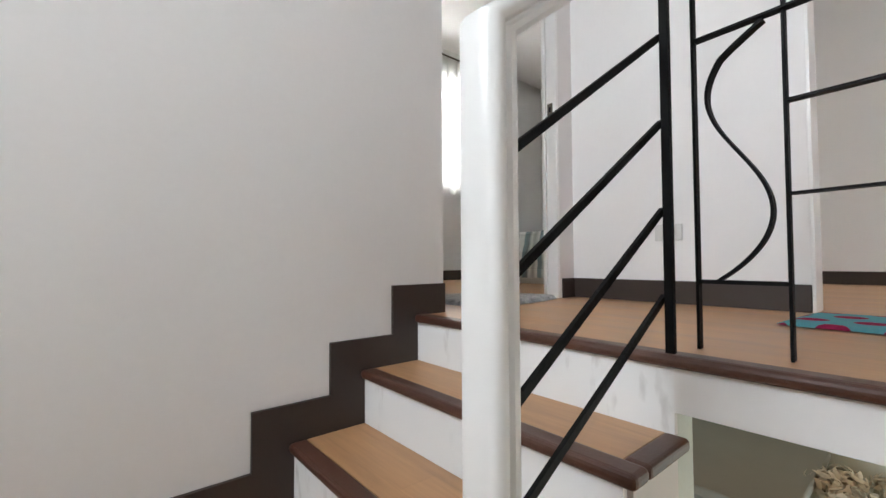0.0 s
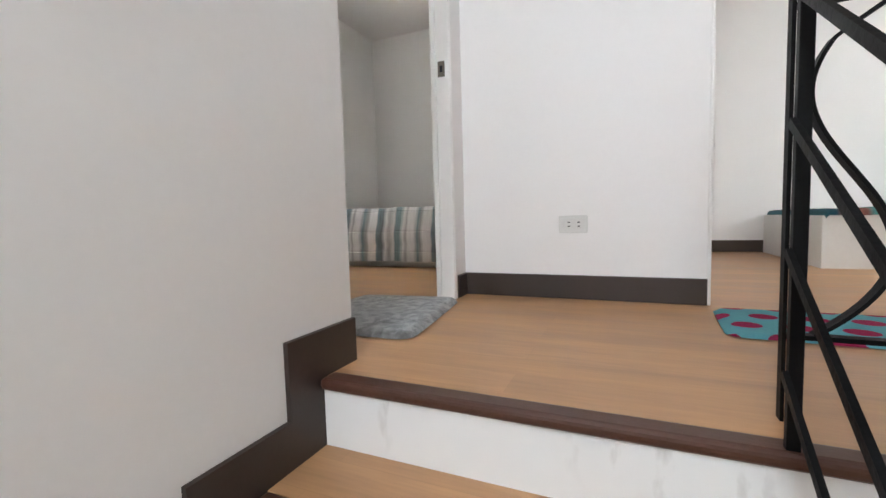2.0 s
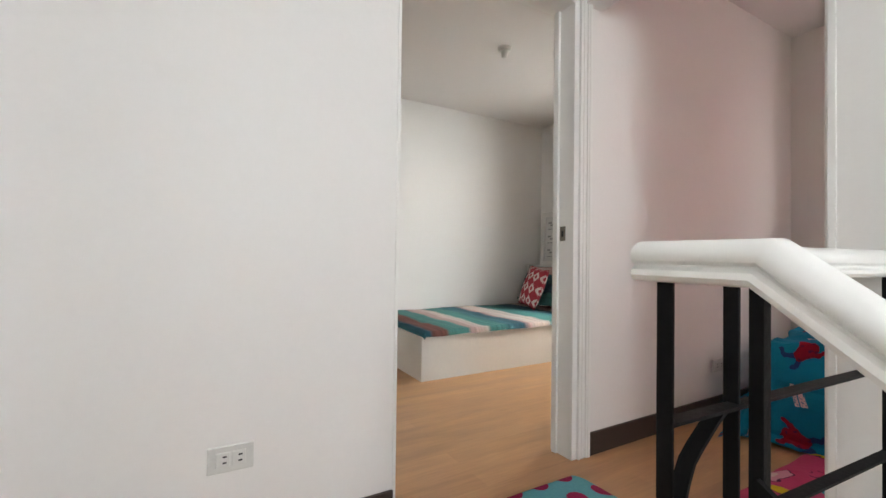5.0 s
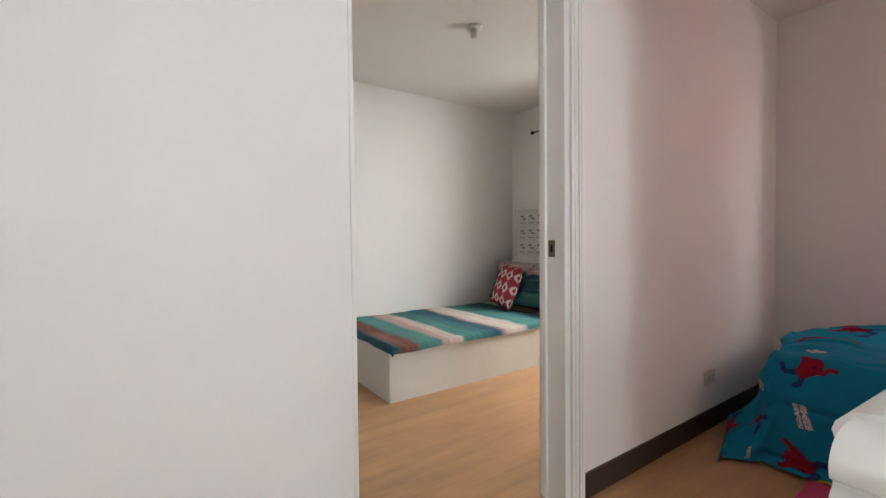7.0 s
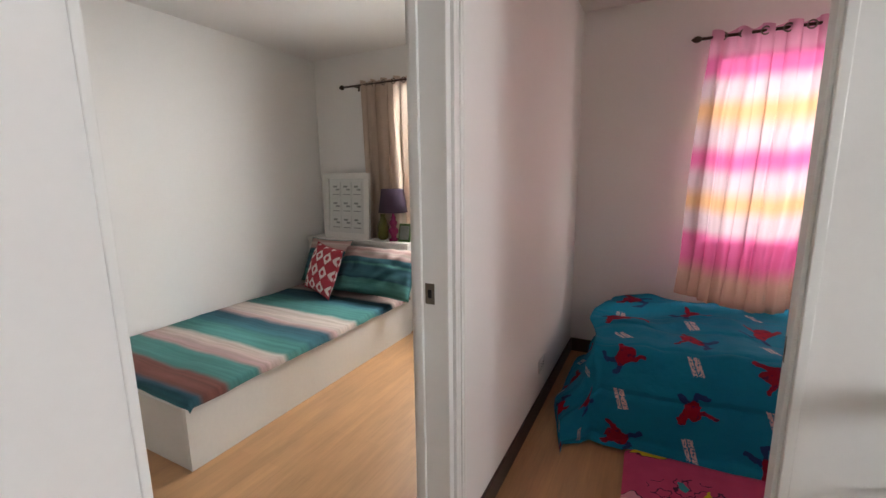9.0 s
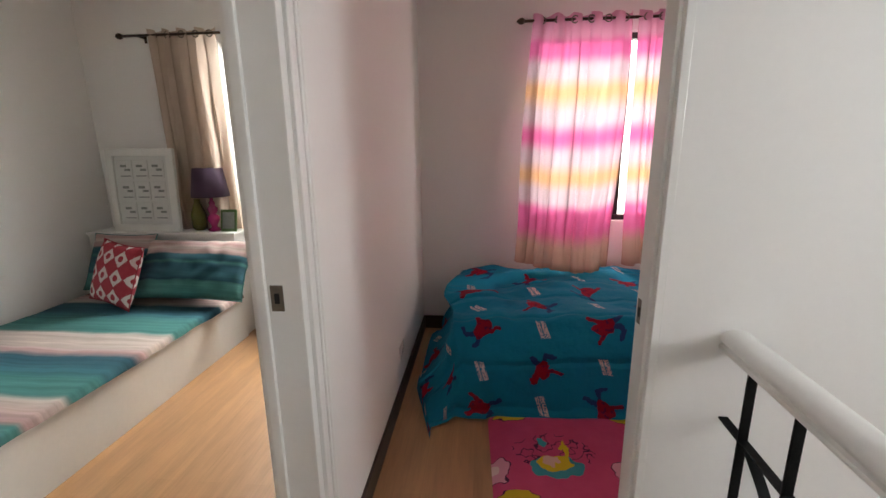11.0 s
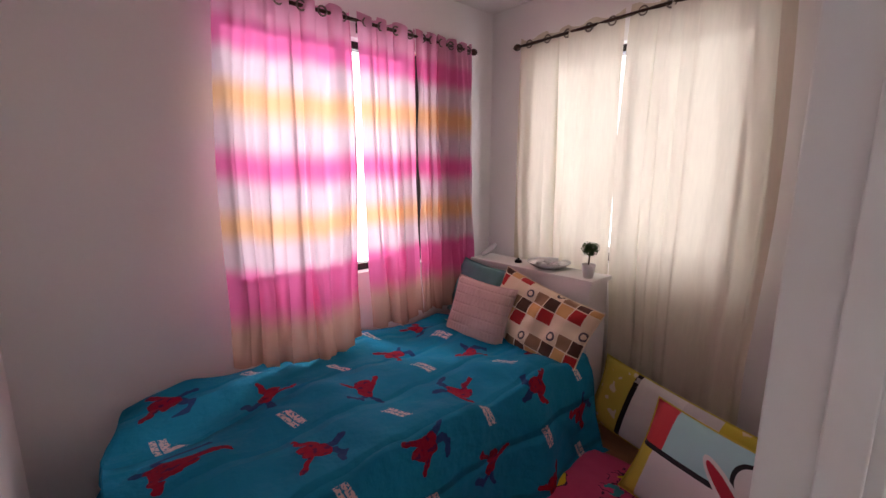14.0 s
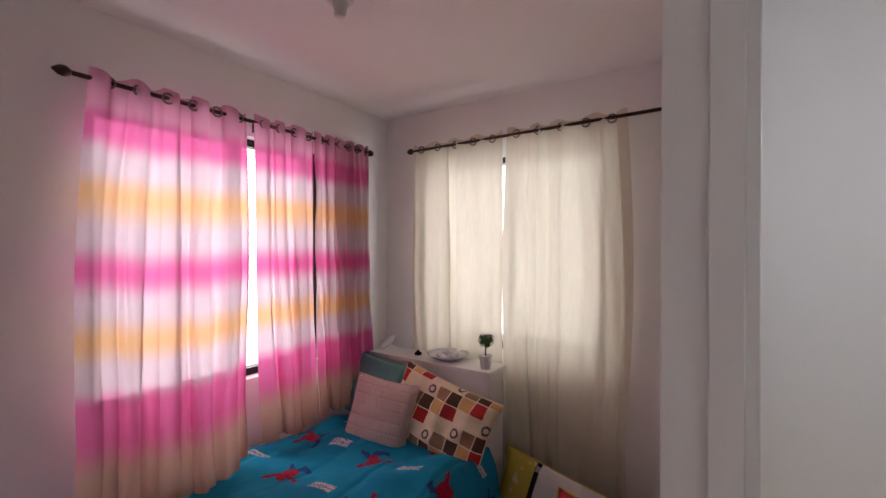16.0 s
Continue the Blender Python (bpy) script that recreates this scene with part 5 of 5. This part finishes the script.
part("blanket", bm, M_HERO, None, "blue blanket printed with red shapes spread over the low bed", "blanket", smooth=True, loc=(2.6, -1.1, 0.45))
cushion("cushion", (2.00, -1.15, 0.618), 0.36, 0.40, 0.14, (-20, 8, 108), M_PINKQ, "pale pink quilted cushion on the blue blanket", seed=2)
cushion("pillow", (1.84, -0.88, 0.622), 0.64, 0.40, 0.16, (-24, 12, 88), M_CHECK, "cream pillow with brown, tan and red squares leaning on the headboard", seed=9, crease=0.022, n=30)
cushion("pillow", (1.80, -1.36, 0.68), 0.40, 0.36, 0.13, (-20, 4, 86), mat("aqua_cloth", (0.12, 0.30, 0.30), 0.85, var=0.3, scale=9, bump=0.2), "aqua patterned pillow behind the pink cushion", seed=15)
rug("play_mat", [(3.40, -0.52), (1.75, -0.56), (1.72, 0.22), (3.38, 0.20)], M_PLAY, "pink printed cloth mat with yellow and teal shapes on the floor", thick=0.03, wave=0.02)
cushion("pillow", (1.62, -0.26, 0.20), 0.78, 0.36, 0.13, (-16, 10, 86), M_PANELS2, "pillow with yellow and white panels on the floor by the bed", "floor pillows", seed=11)
cushion("pillow", (1.93, 0.02, 0.222), 0.58, 0.42, 0.15, (-26, 8, 86), M_PANELS, "pillow with red, aqua and white panels on the mat", "floor pillows", seed=13)


def plate(name, c, r, label):
    p = thing(name, c, label, "plate")
    part("dish", lathe([(r * 0.5, 0), (r * 0.55, 0.004), (r * 0.8, 0.018), (r, 0.034), (r * 1.0, 0.038), (r * 0.78, 0.024), (r * 0.5, 0.012), (0.001, 0.011)], c, 32), M_CERAMIC, p, smooth=True)
    return p


p1 = plate("dish", (1.575, -0.99, 0.86), 0.125, "white and grey patterned dish on the headboard shelf")
for k in range(5):
    a = k * 1.3
    part("shell", lathe([(0.012, 0), (0.024, 0.008), (0.02, 0.02), (0.002, 0.028)], (1.575 + 0.05 * math.cos(a), -0.99 + 0.05 * math.sin(a), 0.872), 12), M_CERAMIC, p1, smooth=True)
d2 = thing("dish_stand", (1.58, -1.455, 0.86), "small white patterned plate standing upright on the shelf", "plate")
bm = lathe([(0.060, 0), (0.063, 0.006), (0.05, 0.010), (0.001, 0.012)], (0, 0, 0), 28)
bmesh.ops.transform(bm, matrix=Matrix.Translation((1.58, -1.455, 0.902)) @ Euler((radians(8), radians(38), radians(-20))).to_matrix().to_4x4(), verts=bm.verts)
part("plate", bm, M_CERAMIC, d2, smooth=True)
tp = thing("potted_topiary", (1.625, -0.71, 0.86), "small artificial ball topiary in a white pot on the shelf", "plant")
part("pot", lathe([(0.024, 0), (0.026, 0.004), (0.036, 0.07), (0.034, 0.074), (0.03, 0.066)], (1.625, -0.71, 0.86)), M_POT, tp, smooth=True)
part("stem", tube(bmesh.new(), [(1.625, -0.71, 0.93), (1.623, -0.708, 1.0)], 0.004, 6), M_BARK, tp)


def leaf_ball(c, r, n, size, seed, squash=0.85):
    rnd = random.Random(seed)
    bm = bmesh.new()
    for _ in range(n):
        d = Vector((rnd.gauss(0, 1), rnd.gauss(0, 1), rnd.gauss(0, 1))).normalized()
        p = Vector(c) + Vector((d.x, d.y, d.z * squash)) * r * (0.55 + 0.5 * rnd.random())
        u = d.orthogonal().normalized()
        u.rotate(Matrix.Rotation(rnd.random() * 6.28, 3, d))
        v = d.cross(u)
        s = size * (0.7 + 0.6 * rnd.random())
        tip = d * s * 0.3
        vs = [bm.verts.new(p - u * s), bm.verts.new(p + v * s * 0.5 + tip), bm.verts.new(p + u * s + tip * 2), bm.verts.new(p - v * s * 0.5 + tip)]
        bm.faces.new(vs)
    return bm


part("foliage", leaf_ball((1.622, -0.708, 1.015), 0.042, 260, 0.010, 3), M_LEAF, tp)
part("trinket", lathe([(0.022, 0), (0.024, 0.01), (0.012, 0.02), (0.004, 0.03)], (1.592, -1.20, 0.86)), M_IRON, None, "small dark trinket on the headboard shelf", "ornament", smooth=True, loc=(1.592, -1.20, 0.86))

# ---- quilt room ----
QX0, QX1, QY0, QY1 = 4.80, 5.85, 2.62, 3.85
bed3 = thing("bed", (5.3, 3.3, 0), "low bed under a striped quilt", "bed")
part("bed_base", boxes((QX0, QX1, QY0, QY1, 0.0, 0.22), bev=0.004), M_BEDWOOD, bed3)
part("mattress", boxes((QX0 + 0.01, QX1 - 0.01, QY0 + 0.01, QY1 - 0.01, 0.222, 0.36), bev=0.04), M_MATTRESS, None, "mattress under the striped quilt", "mattress", loc=(5.3, 3.3, 0.222))
part("quilt", drape(QX0, QX1, QY0, QY1, 0.45, west=0.46, north=0.40, south=0.06, east=0.02, rnd=0.15, flare=0.02, wr=0.02, seed=21, tuft=0.02, floor=0.03), M_QUILT, None, "puffy quilt striped white, grey and blue on a low bed", "quilt", smooth=True, loc=(5.3, 3.3, 0.4))
rod("curtain_rod", (5.36, YN - 0.085, 2.33), (4.1, YN - 0.085, 2.33), (0.1, 0.9), YN, "dark curtain rod in the quilt room")
curtain("curtain", "dark brown curtain gathered at the side of the window", M_BROWNCURT, "brown curtains", 5.28, 4.98, 1.0, 2.36, YN - 0.085, "x", 4, 0.03, 31.0)
curtain("curtain", "sheer white curtain over the quilt room window", M_SHEER, "brown curtains", 4.97, 4.12, 0.9, 2.33, YN - 0.06, "x", 6, 0.025, 35.0, rings=False)

# ---- lower level ----
part("floor_lower", boxes((X0H, 5.5, -1.7, YH, LOW - 0.1, LOW)), M_TREAD, kind="structure")
wall_x("wall_lower_east", 5.3, 5.42, -1.7, YH, LOW, -0.116, material=M_LOWER)
wall_y("wall_lower_south", X0H - TW, 5.42, -1.82, -1.7, LOW, -0.0, material=M_LOWER)
part("ceiling_lower", boxes((X0H, 1.37, -1.7, YC - 0.002, -0.19, -0.161)), M_CEIL, kind="structure")
# plain box with a top, stands in for the back of a sofa
sofa = thing("sofa_block", (4.8, 1.9, LOW), "grey-green block standing in for a sofa downstairs under the landing", "cabinet")
part("body", boxes((4.25, 5.2, 1.5, 2.25, LOW, LOW + 1.66), bev=0.03), M_TAUPE, sofa)
part("top", boxes((4.22, 5.23, 1.47, 2.28, LOW + 1.66, LOW + 1.71), bev=0.01), M_TAUPE, sofa)
st = thing("side_table", (4.85, 1.1, LOW), "dark round side table downstairs beside the sofa block", "table")
part("top", lathe([(0.28, 1.17), (0.30, 1.18), (0.30, 1.195), (0.28, 1.2)], (4.85, 1.15, LOW)), M_TAUPE, st)
part("column", lathe([(0.16, 0), (0.15, 0.03), (0.04, 0.08), (0.03, 0.9), (0.06, 1.17)], (4.85, 1.15, LOW)), M_TAUPE, st, smooth=True)
vase = thing("flower_vase", (4.85, 1.15, LOW + 1.2), "dark vase with cream hydrangeas on the side table downstairs", "plant")
part("vase", lathe([(0.06, 0), (0.09, 0.05), (0.09, 0.16), (0.05, 0.24), (0.06, 0.27)], (4.85, 1.15, LOW + 1.2)), M_IRON, vase, smooth=True)
rndf = random.Random(5)
for k in range(7):
    a = k * 0.9
    c = (4.85 + 0.20 * math.cos(a), 1.2 + 0.25 * math.sin(a), LOW + 1.2 + 0.36 + 0.1 * rndf.random())
    part("stem", tube(bmesh.new(), [(4.85, 1.2, LOW + 1.4), c], 0.004, 6), M_LEAF, vase)
    part("flower_head", leaf_ball(c, 0.105, 300, 0.024, k), M_FLOWER, vase)
for k in range(6):
    a = k * 1.05 + 0.4
    part("leaves", leaf_ball((4.85 + 0.13 * math.cos(a), 1.2 + 0.15 * math.sin(a), LOW + 1.5), 0.09, 30, 0.06, 50 + k, 0.5), M_LEAF, vase)

# ---- outdoors ----
part("ground", boxes((-300, 300, -400, 300, LOW - 0.9, LOW - 0.6)), M_GRASS, kind="structure")


def tree(name, x, y, h, r, seed, n=1500):
    z0 = LOW - 0.6
    t = thing(name, (x, y, z0), "leafy green tree standing in the grass beyond the window", "tree")
    rnd = random.Random(seed)
    part("trunk", tube(bmesh.new(), [(x, y, z0), (x + 0.1, y, z0 + h * 0.4), (x, y + 0.1, z0 + h * 0.7)], [0.22, 0.16, 0.08], 10), M_BARK, t, smooth=True)
    bm = bmesh.new()
    for k in range(9):
        c = Vector((x + rnd.uniform(-1, 1) * r * 0.75, y + rnd.uniform(-1, 1) * r * 0.75, z0 + h * (0.5 + 0.45 * rnd.random())))
        tube(bm, [(x, y, z0 + h * 0.4), c], [0.07, 0.02], 6)
    part("limbs", bm, M_BARK, t)
    me = bmesh.new()
    for k in range(12):
        c = Vector((x + rnd.uniform(-1, 1) * r * 0.8, y + rnd.uniform(-1, 1) * r * 0.8, z0 + h * (0.45 + 0.5 * rnd.random())))
        b = leaf_ball(c, r * 0.42, n // 12, 0.16, seed * 40 + k)
        tmp = bpy.data.meshes.new("tmp")
        b.to_mesh(tmp)
        b.free()
        me.from_mesh(tmp)
        bpy.data.meshes.remove(tmp)
    part("crown", me, M_FOLIAGE, t, kind="stuff")


tree("tree", 8.5, -24, 8.0, 3.2, 1)
tree("tree", 4.0, -30, 9.0, 4.0, 2)
tree("tree", 13.5, -33, 8.5, 3.6, 3)
tree("tree", -2.5, -26, 7.5, 3.2, 4)
tree("tree", -16, -1.5, 7.5, 3.2, 5)
tree("tree", -19, -7, 8.0, 3.4, 6)

# the landing's railing runs a little out of line with the walls
for ob in rail.children:
    o = ORIGIN[ob]
    for v in ob.data.vertices:
        v.co.x -= 0.055 * max(0.0, 1.25 - (v.co.y + o.y)) / 0.83
